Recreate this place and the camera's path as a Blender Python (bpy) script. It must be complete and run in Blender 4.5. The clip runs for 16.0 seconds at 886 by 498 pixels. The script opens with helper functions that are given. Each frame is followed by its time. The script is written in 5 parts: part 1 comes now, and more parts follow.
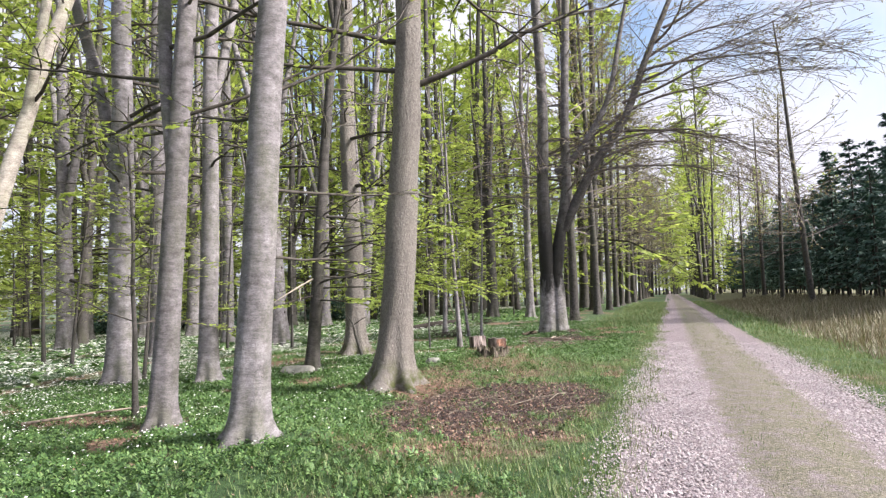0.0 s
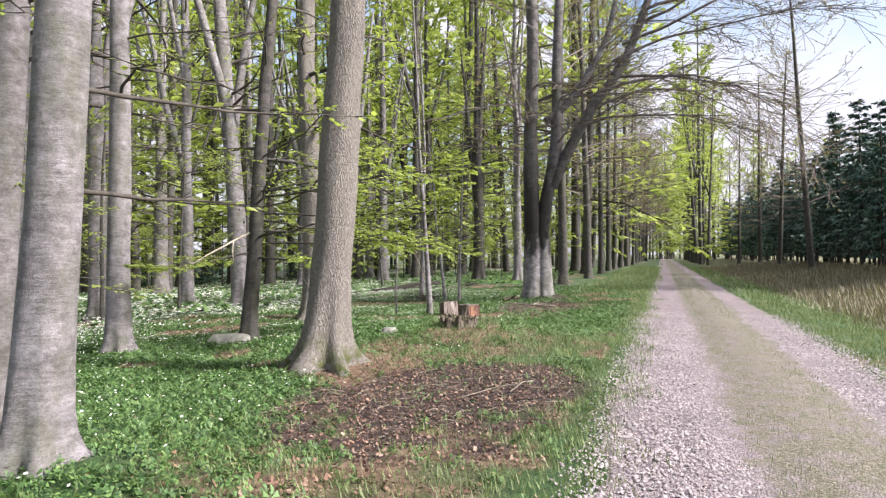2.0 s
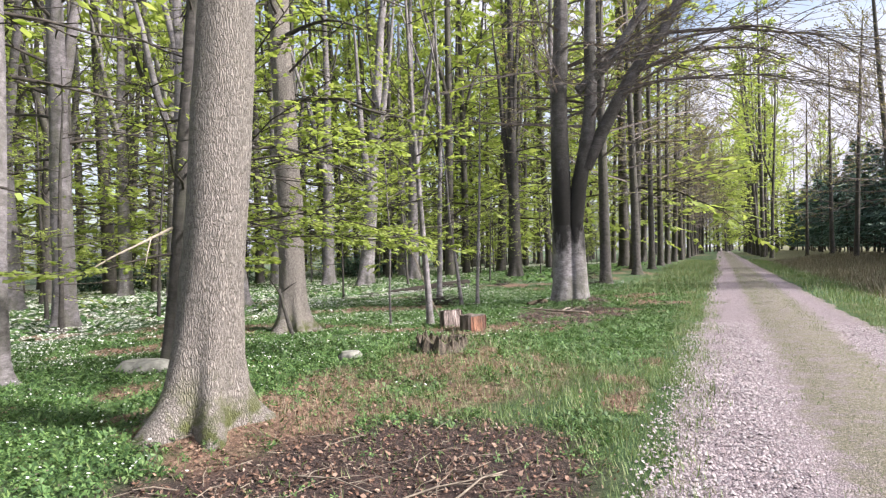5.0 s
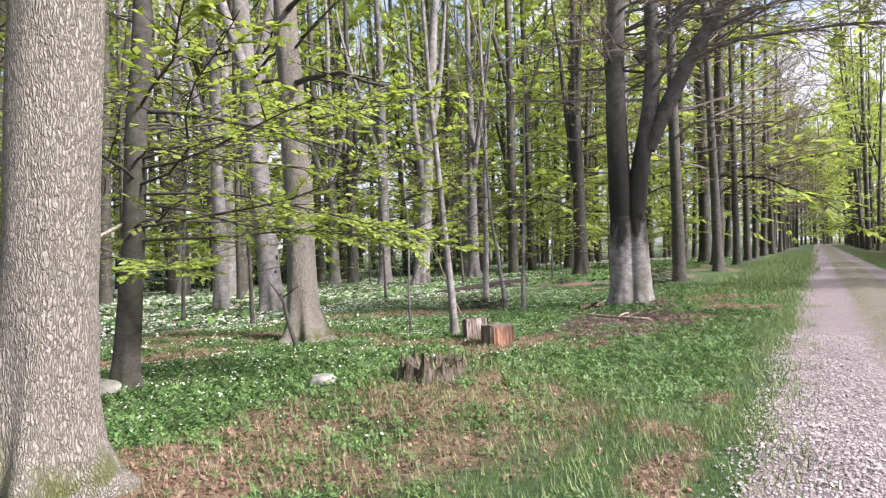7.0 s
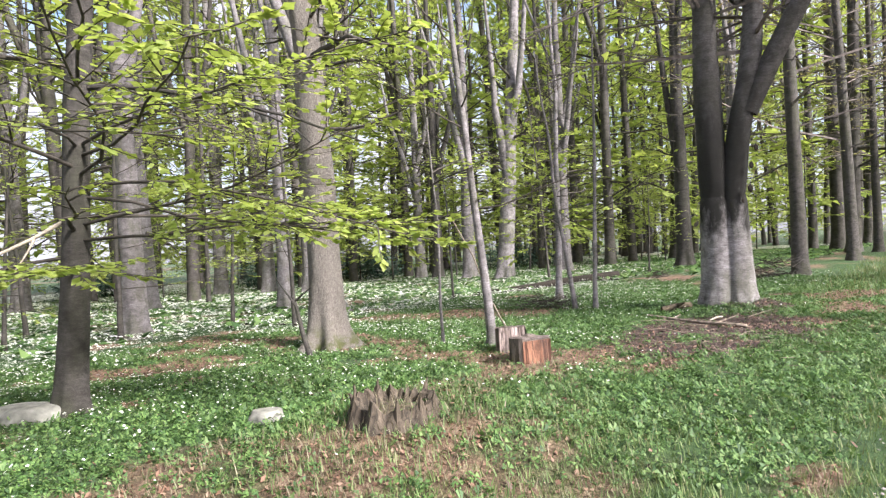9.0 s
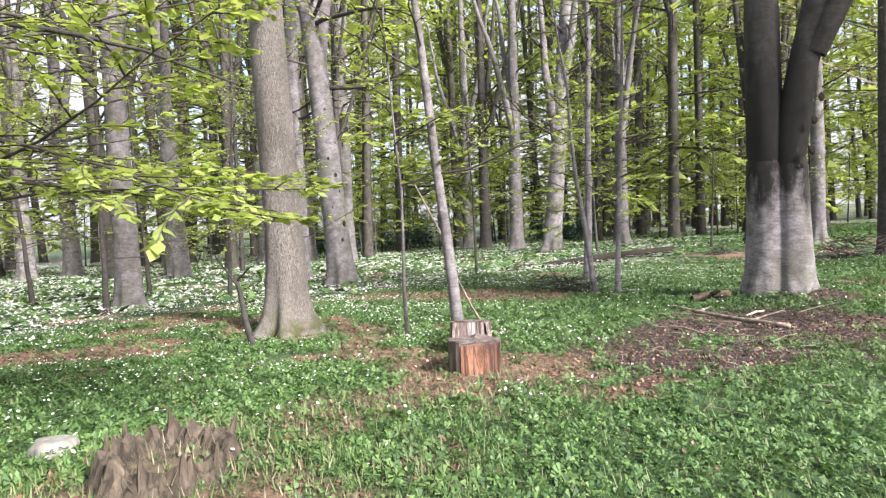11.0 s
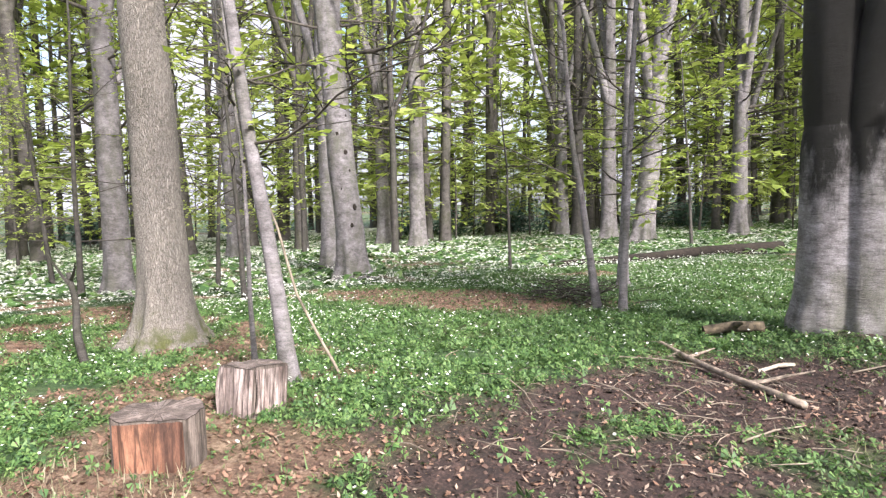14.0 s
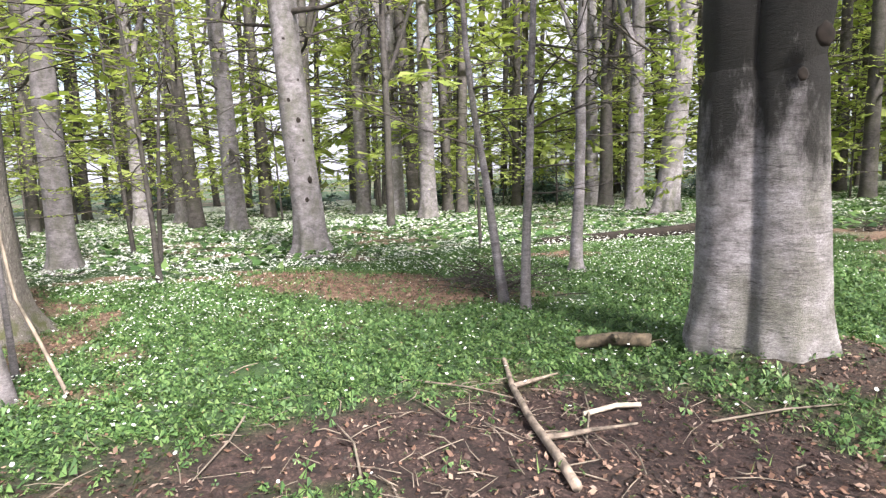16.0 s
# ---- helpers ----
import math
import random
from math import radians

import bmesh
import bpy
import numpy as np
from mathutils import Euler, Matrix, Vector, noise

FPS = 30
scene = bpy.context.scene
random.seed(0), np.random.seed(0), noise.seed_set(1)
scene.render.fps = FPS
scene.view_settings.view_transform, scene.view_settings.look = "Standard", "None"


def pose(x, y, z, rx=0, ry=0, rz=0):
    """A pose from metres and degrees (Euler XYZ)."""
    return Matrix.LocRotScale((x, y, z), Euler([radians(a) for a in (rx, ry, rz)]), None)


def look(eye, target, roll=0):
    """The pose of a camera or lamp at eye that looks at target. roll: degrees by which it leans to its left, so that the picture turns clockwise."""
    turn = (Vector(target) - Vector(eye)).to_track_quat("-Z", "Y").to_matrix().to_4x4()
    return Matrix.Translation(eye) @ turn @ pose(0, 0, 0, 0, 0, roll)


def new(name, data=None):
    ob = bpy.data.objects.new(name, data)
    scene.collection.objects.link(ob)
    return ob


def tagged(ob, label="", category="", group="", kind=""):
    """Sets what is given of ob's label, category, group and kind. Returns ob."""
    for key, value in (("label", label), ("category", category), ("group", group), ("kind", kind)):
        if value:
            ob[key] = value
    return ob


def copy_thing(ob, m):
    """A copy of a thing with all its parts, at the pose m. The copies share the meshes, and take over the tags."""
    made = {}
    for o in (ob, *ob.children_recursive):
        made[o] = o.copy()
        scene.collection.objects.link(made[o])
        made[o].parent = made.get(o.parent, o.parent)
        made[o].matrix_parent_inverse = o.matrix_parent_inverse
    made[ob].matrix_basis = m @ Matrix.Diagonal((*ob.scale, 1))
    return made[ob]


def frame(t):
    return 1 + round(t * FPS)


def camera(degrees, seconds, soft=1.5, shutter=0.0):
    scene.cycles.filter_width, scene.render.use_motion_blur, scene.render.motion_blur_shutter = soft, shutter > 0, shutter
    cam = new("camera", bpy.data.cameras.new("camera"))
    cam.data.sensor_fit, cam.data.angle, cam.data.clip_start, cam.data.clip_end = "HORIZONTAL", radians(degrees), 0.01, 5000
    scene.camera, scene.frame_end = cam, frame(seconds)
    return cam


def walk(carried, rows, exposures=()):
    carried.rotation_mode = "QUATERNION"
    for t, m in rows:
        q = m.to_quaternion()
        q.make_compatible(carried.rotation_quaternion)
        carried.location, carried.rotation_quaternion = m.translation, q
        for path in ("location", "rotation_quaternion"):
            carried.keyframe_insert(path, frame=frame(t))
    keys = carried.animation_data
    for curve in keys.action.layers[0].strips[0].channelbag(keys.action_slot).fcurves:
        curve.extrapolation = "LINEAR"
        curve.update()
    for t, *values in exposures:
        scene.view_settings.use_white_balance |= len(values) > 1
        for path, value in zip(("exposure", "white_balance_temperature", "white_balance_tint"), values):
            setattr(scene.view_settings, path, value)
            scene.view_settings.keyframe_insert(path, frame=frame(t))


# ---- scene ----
cam = camera(73.0, 16.0, soft=1.3)

PATH = [
    (0, (0.530, -0.618, 1.450), (0.470, 1.375, 1.606), -1.7),
    (0.5, (0.681, -0.133, 1.437), (0.604, 1.863, 1.545), -1.4),
    (1, (0.832, 0.353, 1.435), (0.738, 2.350, 1.482), -1.1),
    (1.5, (0.973, 0.830, 1.427), (0.919, 2.829, 1.458), -0.7),
    (2, (1.100, 1.300, 1.432), (1.054, 3.299, 1.456), -0.6),
    (2.5, (1.224, 1.765, 1.432), (1.096, 3.761, 1.474), -0.9),
    (3, (1.352, 2.230, 1.442), (1.100, 4.213, 1.472), -0.8),
    (3.5, (1.496, 2.697, 1.463), (1.257, 4.683, 1.484), -1.3),
    (4, (1.653, 3.168, 1.463), (1.452, 5.158, 1.478), -1.3),
    (6.5, (2.478, 5.528, 1.445), (2.142, 7.500, 1.453), -1.9),
    (7, (2.638, 6.009, 1.443), (2.181, 7.956, 1.451), -2.0),
    (7.5, (2.793, 6.498, 1.444), (2.232, 8.418, 1.424), -2.3),
    (8, (2.944, 6.996, 1.443), (2.295, 8.888, 1.422), -2.0),
    (8.5, (3.091, 7.495, 1.430), (2.366, 9.360, 1.432), -2.7),
    (11, (3.829, 10.008, 1.422), (2.822, 11.733, 1.325), -2.4),
    (11.5, (3.976, 10.542, 1.429), (2.925, 12.241, 1.341), -3.0),
    (12, (4.123, 11.103, 1.431), (2.997, 12.751, 1.296), -3.2),
    (12.5, (4.269, 11.680, 1.433), (3.061, 13.264, 1.261), -3.1),
    (13, (4.418, 12.267, 1.432), (3.158, 13.810, 1.261), -2.1),
    (13.5, (4.569, 12.857, 1.427), (3.271, 14.370, 1.269), -1.8),
    (14, (4.724, 13.450, 1.433), (3.362, 14.907, 1.286), -1.5),
    (14.5, (4.883, 14.045, 1.434), (3.466, 15.447, 1.273), -2.2),
    (15, (5.037, 14.647, 1.443), (3.587, 16.010, 1.239), -1.8),
    (15.5, (5.194, 15.253, 1.437), (3.746, 16.615, 1.216), -1.4),
    (16, (5.355, 15.860, 1.447), (3.857, 17.162, 1.201), -2.0),
]
walk(cam, [(t, look(eye, target, roll)) for t, eye, target, roll in PATH],
     [(0, 1.30), (2.5, 1.32), (6.5, 1.34), (8.5, 1.5), (11, 1.54), (16, 1.62)])

# ---- light ----
SUN_EL, SUN_AZ = radians(36), radians(104)
world = bpy.data.worlds.new("sky")
scene.world = world
world.use_nodes = True
wn = world.node_tree
sky = wn.nodes.new("ShaderNodeTexSky")
sky.sky_type = 'NISHITA'
sky.sun_disc = False
sky.sun_elevation, sky.sun_rotation = SUN_EL, SUN_AZ
sky.air_density, sky.dust_density, sky.ozone_density = 1.0, 3.0, 1.0
cloud = wn.nodes.new("ShaderNodeTexNoise")
cloud.inputs["Scale"].default_value, cloud.inputs["Detail"].default_value = 3.5, 6
wc = wn.nodes.new("ShaderNodeTexCoord")
wn.links.new(wc.outputs["Generated"], cloud.inputs["Vector"])
cover = wn.nodes.new("ShaderNodeMapRange")
cover.inputs["From Min"].default_value, cover.inputs["From Max"].default_value = 0.38, 0.56
wn.links.new(cloud.outputs[0], cover.inputs["Value"])
veil = wn.nodes.new("ShaderNodeMix")
veil.data_type = 'RGBA'
veil.inputs[7].default_value = (3.45, 3.42, 3.9, 1)
wn.links.new(cover.outputs[0], veil.inputs[0])
wn.links.new(sky.outputs[0], veil.inputs[6])
wn.links.new(veil.outputs[2], wn.nodes["Background"].inputs[0])
wn.nodes["Background"].inputs[1].default_value = 0.12
sun_data = bpy.data.lights.new("sun", 'SUN')
sun_data.energy, sun_data.angle, sun_data.color = 4.3, radians(10), (1.0, 0.96, 0.91)
sun = new("sun", sun_data)
to_sun = Vector((math.sin(SUN_AZ) * math.cos(SUN_EL), math.cos(SUN_AZ) * math.cos(SUN_EL), math.sin(SUN_EL)))
sun.rotation_euler = to_sun.to_track_quat('Z', 'Y').to_euler()

# ---- materials ----
def material(name, build):
    m = bpy.data.materials.new(name)
    m.use_nodes = True
    nt = m.node_tree
    nt.nodes.clear()
    out = nt.nodes.new("ShaderNodeOutputMaterial")
    bsdf = nt.nodes.new("ShaderNodeBsdfPrincipled")
    nt.links.new(bsdf.outputs[0], out.inputs[0])
    build(nt, bsdf, out)
    return m


def node(nt, kind, **values):
    n = nt.nodes.new("ShaderNode" + kind)
    for k, v in values.items():
        n.inputs[k.replace("_", " ")].default_value = v
    return n


def coords(nt, scale=(1, 1, 1), kind="Object"):
    tc = nt.nodes.new("ShaderNodeTexCoord")
    mp = nt.nodes.new("ShaderNodeMapping")
    mp.inputs["Scale"].default_value = scale
    nt.links.new(tc.outputs[kind], mp.inputs[0])
    return mp.outputs[0]


def ramp(nt, source, stops):
    r = nt.nodes.new("ShaderNodeValToRGB")
    while len(r.color_ramp.elements) < len(stops):
        r.color_ramp.elements.new(0.5)
    for e, (p, c) in zip(r.color_ramp.elements, stops):
        e.position = p
        e.color = (c, c, c, 1) if isinstance(c, (int, float)) else (*c, 1)
    nt.links.new(source, r.inputs[0])
    return r.outputs[0]


def mix(nt, fac, a, b, mode='MIX'):
    m = nt.nodes.new("ShaderNodeMix")
    m.data_type, m.blend_type = 'RGBA', mode
    for sock, v in ((m.inputs[0], fac), (m.inputs[6], a), (m.inputs[7], b)):
        if isinstance(v, bpy.types.NodeSocket):
            nt.links.new(v, sock)
        elif isinstance(v, (int, float)):
            sock.default_value = v
        else:
            sock.default_value = (*v, 1)
    return m.outputs[2]


def tex(nt, vec, scale, detail=4.0, rough=0.6, kind="TexNoise"):
    n = nt.nodes.new("ShaderNode" + kind)
    n.inputs["Scale"].default_value = scale
    if kind == "TexNoise":
        n.inputs["Detail"].default_value, n.inputs["Roughness"].default_value = detail, rough
    nt.links.new(vec, n.inputs["Vector"])
    return n.outputs[0]


def bump(nt, bsdf, height, strength, dist):
    b = nt.nodes.new("ShaderNodeBump")
    b.inputs["Strength"].default_value, b.inputs["Distance"].default_value = strength, dist
    nt.links.new(height, b.inputs["Height"])
    nt.links.new(b.outputs[0], bsdf.inputs["Normal"])


def beech_bark(light, dark, moss):
    def build(nt, bsdf, out):
        band = tex(nt, coords(nt, (1, 1, 1.4)), 5, 10, 0.75)
        ring = tex(nt, coords(nt, (1, 1, 5)), 10, 8, 0.75)
        fine = tex(nt, coords(nt, (1, 1, 2.5)), 60, 6, 0.8)
        big = tex(nt, coords(nt, (1, 1, 0.5)), 2.2, 6, 0.7)
        c = mix(nt, ramp(nt, band, [(0.38, 0.0), (0.6, 1.0)]), dark, light)
        c = mix(nt, ramp(nt, big, [(0.45, 0.0), (0.62, 0.75)]), c, moss)
        c = mix(nt, 0.55, c, ramp(nt, ring, [(0.36, 0.45), (0.5, 1.0), (0.66, 1.35)]), 'MULTIPLY')
        c = mix(nt, 0.75, c, ramp(nt, fine, [(0.33, 0.4), (0.5, 1.0), (0.7, 1.5)]), 'MULTIPLY')
        oi = nt.nodes.new("ShaderNodeObjectInfo")
        c = mix(nt, 0.45, c, ramp(nt, oi.outputs["Random"], [(0.0, (0.45, 0.42, 0.40)), (1.0, (1.0, 1.0, 1.0))]), 'MULTIPLY')
        nt.links.new(c, bsdf.inputs["Base Color"])
        bsdf.inputs["Roughness"].default_value = 0.8
        bump(nt, bsdf, mix(nt, 0.5, ring, fine), 0.8, 0.025)
    return build


def oak_bark(nt, bsdf, out):
    bend = nt.nodes.new("ShaderNodeTexNoise")
    bend.inputs["Scale"].default_value, bend.inputs["Detail"].default_value = 22, 4
    nt.links.new(coords(nt, (1, 1, 0.5)), bend.inputs["Vector"])
    push = nt.nodes.new("ShaderNodeVectorMath")
    push.operation = 'MULTIPLY_ADD'
    push.inputs[1].default_value = (0.05, 0.05, 0.03)
    nt.links.new(bend.outputs["Color"], push.inputs[0])
    nt.links.new(coords(nt, (1, 1, 0.15)), push.inputs[2])
    cell = nt.nodes.new("ShaderNodeTexVoronoi")
    cell.feature = 'DISTANCE_TO_EDGE'
    cell.inputs["Scale"].default_value = 66
    nt.links.new(push.outputs[0], cell.inputs["Vector"])
    ridge = ramp(nt, cell.outputs["Distance"], [(0.0, 0.0), (0.10, 0.6), (0.35, 1.0)])
    fine = tex(nt, coords(nt, (1, 1, 0.6)), 75, 6, 0.8)
    cross = tex(nt, coords(nt, (1, 1, 1.3)), 16, 5, 0.7)
    big = tex(nt, coords(nt, (1, 1, 0.5)), 1.6, 5, 0.65)
    c = mix(nt, ridge, (0.16, 0.138, 0.127), (0.30, 0.268, 0.252))
    c = mix(nt, 0.7, c, ramp(nt, fine, [(0.33, 0.45), (0.5, 1.0), (0.7, 1.45)]), 'MULTIPLY')
    c = mix(nt, 0.35, c, ramp(nt, cross, [(0.36, 0.55), (0.55, 1.1)]), 'MULTIPLY')
    c = mix(nt, ramp(nt, big, [(0.45, 0.0), (0.7, 0.2)]), c, (0.22, 0.21, 0.16))
    sx = nt.nodes.new("ShaderNodeSeparateXYZ")
    nt.links.new(coords(nt), sx.inputs[0])
    low = ramp(nt, sx.outputs[2], [(0.05, 1.0), (0.5, 0.0)])
    foot = mix(nt, 1.0, low, ramp(nt, tex(nt, coords(nt), 5, 5), [(0.45, 0.0), (0.6, 1.0)]), 'MULTIPLY')
    c = mix(nt, foot, c, (0.10, 0.11, 0.035))
    nt.links.new(c, bsdf.inputs["Base Color"])
    bsdf.inputs["Roughness"].default_value = 0.9
    bump(nt, bsdf, mix(nt, 0.3, ridge, fine), 0.9, 0.03)


def twig_bark(dark, light):
    def build(nt, bsdf, out):
        c = ramp(nt, tex(nt, coords(nt), 9), [(0.35, dark), (0.65, light)])
        nt.links.new(c, bsdf.inputs["Base Color"])
        bsdf.inputs["Roughness"].default_value = 0.85
    return build


def leaf(colors, glow):
    def build(nt, bsdf, out):
        g = nt.nodes.new("ShaderNodeNewGeometry")
        stops = [(i / max(1, len(colors) - 1), c) for i, c in enumerate(colors)]
        c = ramp(nt, g.outputs["Random Per Island"], stops)
        c = mix(nt, 0.6, c, ramp(nt, tex(nt, coords(nt), 1.3, 2), [(0.3, 0.6), (0.7, 1.15)]), 'MULTIPLY')
        nt.links.new(c, bsdf.inputs["Base Color"])
        bsdf.inputs["Roughness"].default_value = 0.6
        if glow:
            tr = nt.nodes.new("ShaderNodeBsdfTranslucent")
            nt.links.new(mix(nt, 1.0, c, (1.0, 1.0, 0.72), 'MULTIPLY'), tr.inputs[0])
            ms = nt.nodes.new("ShaderNodeMixShader")
            ms.inputs[0].default_value = glow
            nt.links.new(bsdf.outputs[0], ms.inputs[1])
            nt.links.new(tr.outputs[0], ms.inputs[2])
            nt.links.new(ms.outputs[0], out.inputs[0])
    return build


def plain(color, rough=0.8, vary=0.25, scale=12):
    def build(nt, bsdf, out):
        n = tex(nt, coords(nt), scale, 5)
        c = mix(nt, 1.0, color, ramp(nt, n, [(0.3, 1 - vary), (0.7, 1 + vary)]), 'MULTIPLY')
        nt.links.new(c, bsdf.inputs["Base Color"])
        bsdf.inputs["Roughness"].default_value = rough
        bump(nt, bsdf, n, 0.5, 0.02)
    return build


def ground_mat(nt, bsdf, out):
    at = nt.nodes.new("ShaderNodeVertexColor")
    at.layer_name = "zones"
    sep = nt.nodes.new("ShaderNodeSeparateColor")
    nt.links.new(at.outputs[0], sep.inputs[0])
    p = coords(nt)
    fine = tex(nt, p, 45, 6, 0.75)
    mid = tex(nt, p, 7, 6, 0.7)
    big = tex(nt, p, 0.5, 5, 0.6)
    soil = ramp(nt, mix(nt, 0.45, fine, mid), [(0.38, (0.008, 0.005, 0.005)), (0.52, (0.042, 0.023, 0.021)), (0.66, (0.15, 0.092, 0.08))])
    litter = ramp(nt, mix(nt, 0.5, fine, mid), [(0.38, (0.045, 0.026, 0.018)), (0.5, (0.15, 0.088, 0.06)), (0.62, (0.33, 0.23, 0.17))])
    green = ramp(nt, mix(nt, 0.5, fine, mid), [(0.35, (0.012, 0.03, 0.01)), (0.52, (0.034, 0.075, 0.02)), (0.66, (0.075, 0.13, 0.036))])
    dry = ramp(nt, mix(nt, 0.5, fine, mid), [(0.35, (0.05, 0.055, 0.025)), (0.6, (0.17, 0.16, 0.085))])
    dots = nt.nodes.new("ShaderNodeTexVoronoi")
    dots.inputs["Scale"].default_value = 11
    nt.links.new(p, dots.inputs["Vector"])
    bloom = mix(nt, 1.0, ramp(nt, dots.outputs["Distance"], [(0.16, 1.0), (0.26, 0.0)]), ramp(nt, tex(nt, p, 0.35, 4), [(0.42, 0.1), (0.55, 0.9)]), 'MULTIPLY')
    bloom = mix(nt, 1.0, bloom, at.outputs[1], 'MULTIPLY')
    green = mix(nt, bloom, green, (0.7, 0.74, 0.72))
    c = mix(nt, ramp(nt, big, [(0.56, 0.0), (0.66, 0.7)]), green, litter)
    c = mix(nt, sep.outputs[2], c, dry)
    c = mix(nt, sep.outputs[1], c, litter)
    c = mix(nt, sep.outputs[0], c, soil)
    nt.links.new(c, bsdf.inputs["Base Color"])
    bsdf.inputs["Roughness"].default_value = 0.95
    bump(nt, bsdf, mix(nt, 0.5, fine, mid), 0.9, 0.05)


def road_mat(nt, bsdf, out):
    at = nt.nodes.new("ShaderNodeVertexColor")
    at.layer_name = "zones"
    sep = nt.nodes.new("ShaderNodeSeparateColor")
    nt.links.new(at.outputs[0], sep.inputs[0])
    p = coords(nt)
    v = nt.nodes.new("ShaderNodeTexVoronoi")
    v.inputs["Scale"].default_value = 80
    nt.links.new(p, v.inputs["Vector"])
    mid = tex(nt, p, 2.5, 6, 0.7)
    stone = ramp(nt, v.outputs["Color"], [(0.0, (0.14, 0.105, 0.12)), (0.5, (0.28, 0.225, 0.25)), (1.0, (0.47, 0.40, 0.43))])
    stone = mix(nt, 0.6, stone, ramp(nt, mid, [(0.3, 0.75), (0.7, 1.15)]), 'MULTIPLY')
    gap = ramp(nt, v.outputs["Distance"], [(0.35, 1.0), (0.75, 0.45)])
    stone = mix(nt, 1.0, stone, gap, 'MULTIPLY')
    fine = tex(nt, p, 40, 6, 0.75)
    strip = ramp(nt, fine, [(0.36, (0.055, 0.056, 0.032)), (0.52, (0.155, 0.14, 0.095)), (0.68, (0.36, 0.32, 0.285))])
    edge = mix(nt, 0.62, sep.outputs[0], ramp(nt, tex(nt, p, 4, 10, 0.8), [(0.32, 0.0), (0.68, 1.0)]))
    c = mix(nt, ramp(nt, edge, [(0.44, 0.0), (0.74, 0.95)]), stone, strip)
    nt.links.new(c, bsdf.inputs["Base Color"])
    bsdf.inputs["Roughness"].default_value = 0.9
    bump(nt, bsdf, v.outputs["Distance"], 0.8, -0.015)


BEECH = material("beech_bark", beech_bark((0.31, 0.285, 0.312), (0.12, 0.107, 0.113), (0.12, 0.119, 0.09)))
DARKBEECH = material("dark_beech_bark", beech_bark((0.085, 0.075, 0.073), (0.024, 0.02, 0.019), (0.04, 0.041, 0.025)))
FARBARK = material("grey_bark", beech_bark((0.105, 0.093, 0.091), (0.032, 0.027, 0.025), (0.052, 0.053, 0.03)))
OAK = material("oak_bark", oak_bark)
PALE = material("pale_bark", beech_bark((0.55, 0.50, 0.46), (0.26, 0.22, 0.20), (0.36, 0.34, 0.27)))
TWIG = material("twig_bark", twig_bark((0.026, 0.021, 0.018), (0.085, 0.072, 0.062)))
# Greyer, lighter copy of TWIG: the avenue's haze is put into the colour.
HAZEDTWIG = material("hazed_twig_bark", twig_bark((0.085, 0.068, 0.066), (0.20, 0.165, 0.155)))
LEAF = material("young_beech_leaf", leaf([(0.28, 0.36, 0.09), (0.39, 0.48, 0.13), (0.50, 0.56, 0.19), (0.35, 0.45, 0.12)], 0.58))
AVELEAF = material("budding_leaf", leaf([(0.28, 0.21, 0.14), (0.27, 0.26, 0.11), (0.33, 0.32, 0.15)], 0.4))
ANEM = material("anemone_leaf", leaf([(0.034, 0.078, 0.028), (0.07, 0.147, 0.044), (0.118, 0.215, 0.062), (0.175, 0.26, 0.09)], 0.25))
GRASS = material("grass_blade", leaf([(0.09, 0.15, 0.048), (0.145, 0.22, 0.07), (0.19, 0.26, 0.095), (0.27, 0.255, 0.15)], 0.25))
DRYGRASS = material("dry_grass", leaf([(0.15, 0.125, 0.08), (0.24, 0.20, 0.14), (0.32, 0.28, 0.20), (0.11, 0.135, 0.055)], 0.2))
PETAL = material("white_petal", leaf([(0.72, 0.74, 0.72), (0.85, 0.86, 0.84)], 0.25))
LITTER = material("dead_leaf", leaf([(0.06, 0.034, 0.025), (0.17, 0.095, 0.068), (0.25, 0.14, 0.10), (0.34, 0.235, 0.18)], 0.1))
SOIL = material("soil_clod", leaf([(0.014, 0.009, 0.008), (0.045, 0.026, 0.022), (0.11, 0.065, 0.053)], 0.0))
CHIP = material("wood_chip", leaf([(0.07, 0.042, 0.034), (0.15, 0.10, 0.08), (0.36, 0.28, 0.235), (0.10, 0.055, 0.042)], 0.0))
NEEDLE = material("spruce_needle", leaf([(0.03, 0.075, 0.06), (0.055, 0.12, 0.09), (0.08, 0.155, 0.115)], 0.0))
STONE = material("gravel_stone", leaf([(0.19, 0.15, 0.16), (0.32, 0.265, 0.285), (0.44, 0.385, 0.40), (0.27, 0.25, 0.265)], 0.0))
DEADWOOD = material("bare_wood", plain((0.24, 0.19, 0.155), 0.85, 0.7, 14))
TWIGWOOD = material("dry_twig", plain((0.19, 0.155, 0.125), 0.85, 0.6, 8))
PALEWOOD = material("fresh_split_wood", plain((0.42, 0.36, 0.30), 0.8, 0.4, 20))
DARKWOOD = material("rotten_wood", plain((0.021, 0.015, 0.012), 0.95, 0.6, 10))
ROCK = material("field_stone", plain((0.21, 0.205, 0.19), 0.9, 0.45, 9))
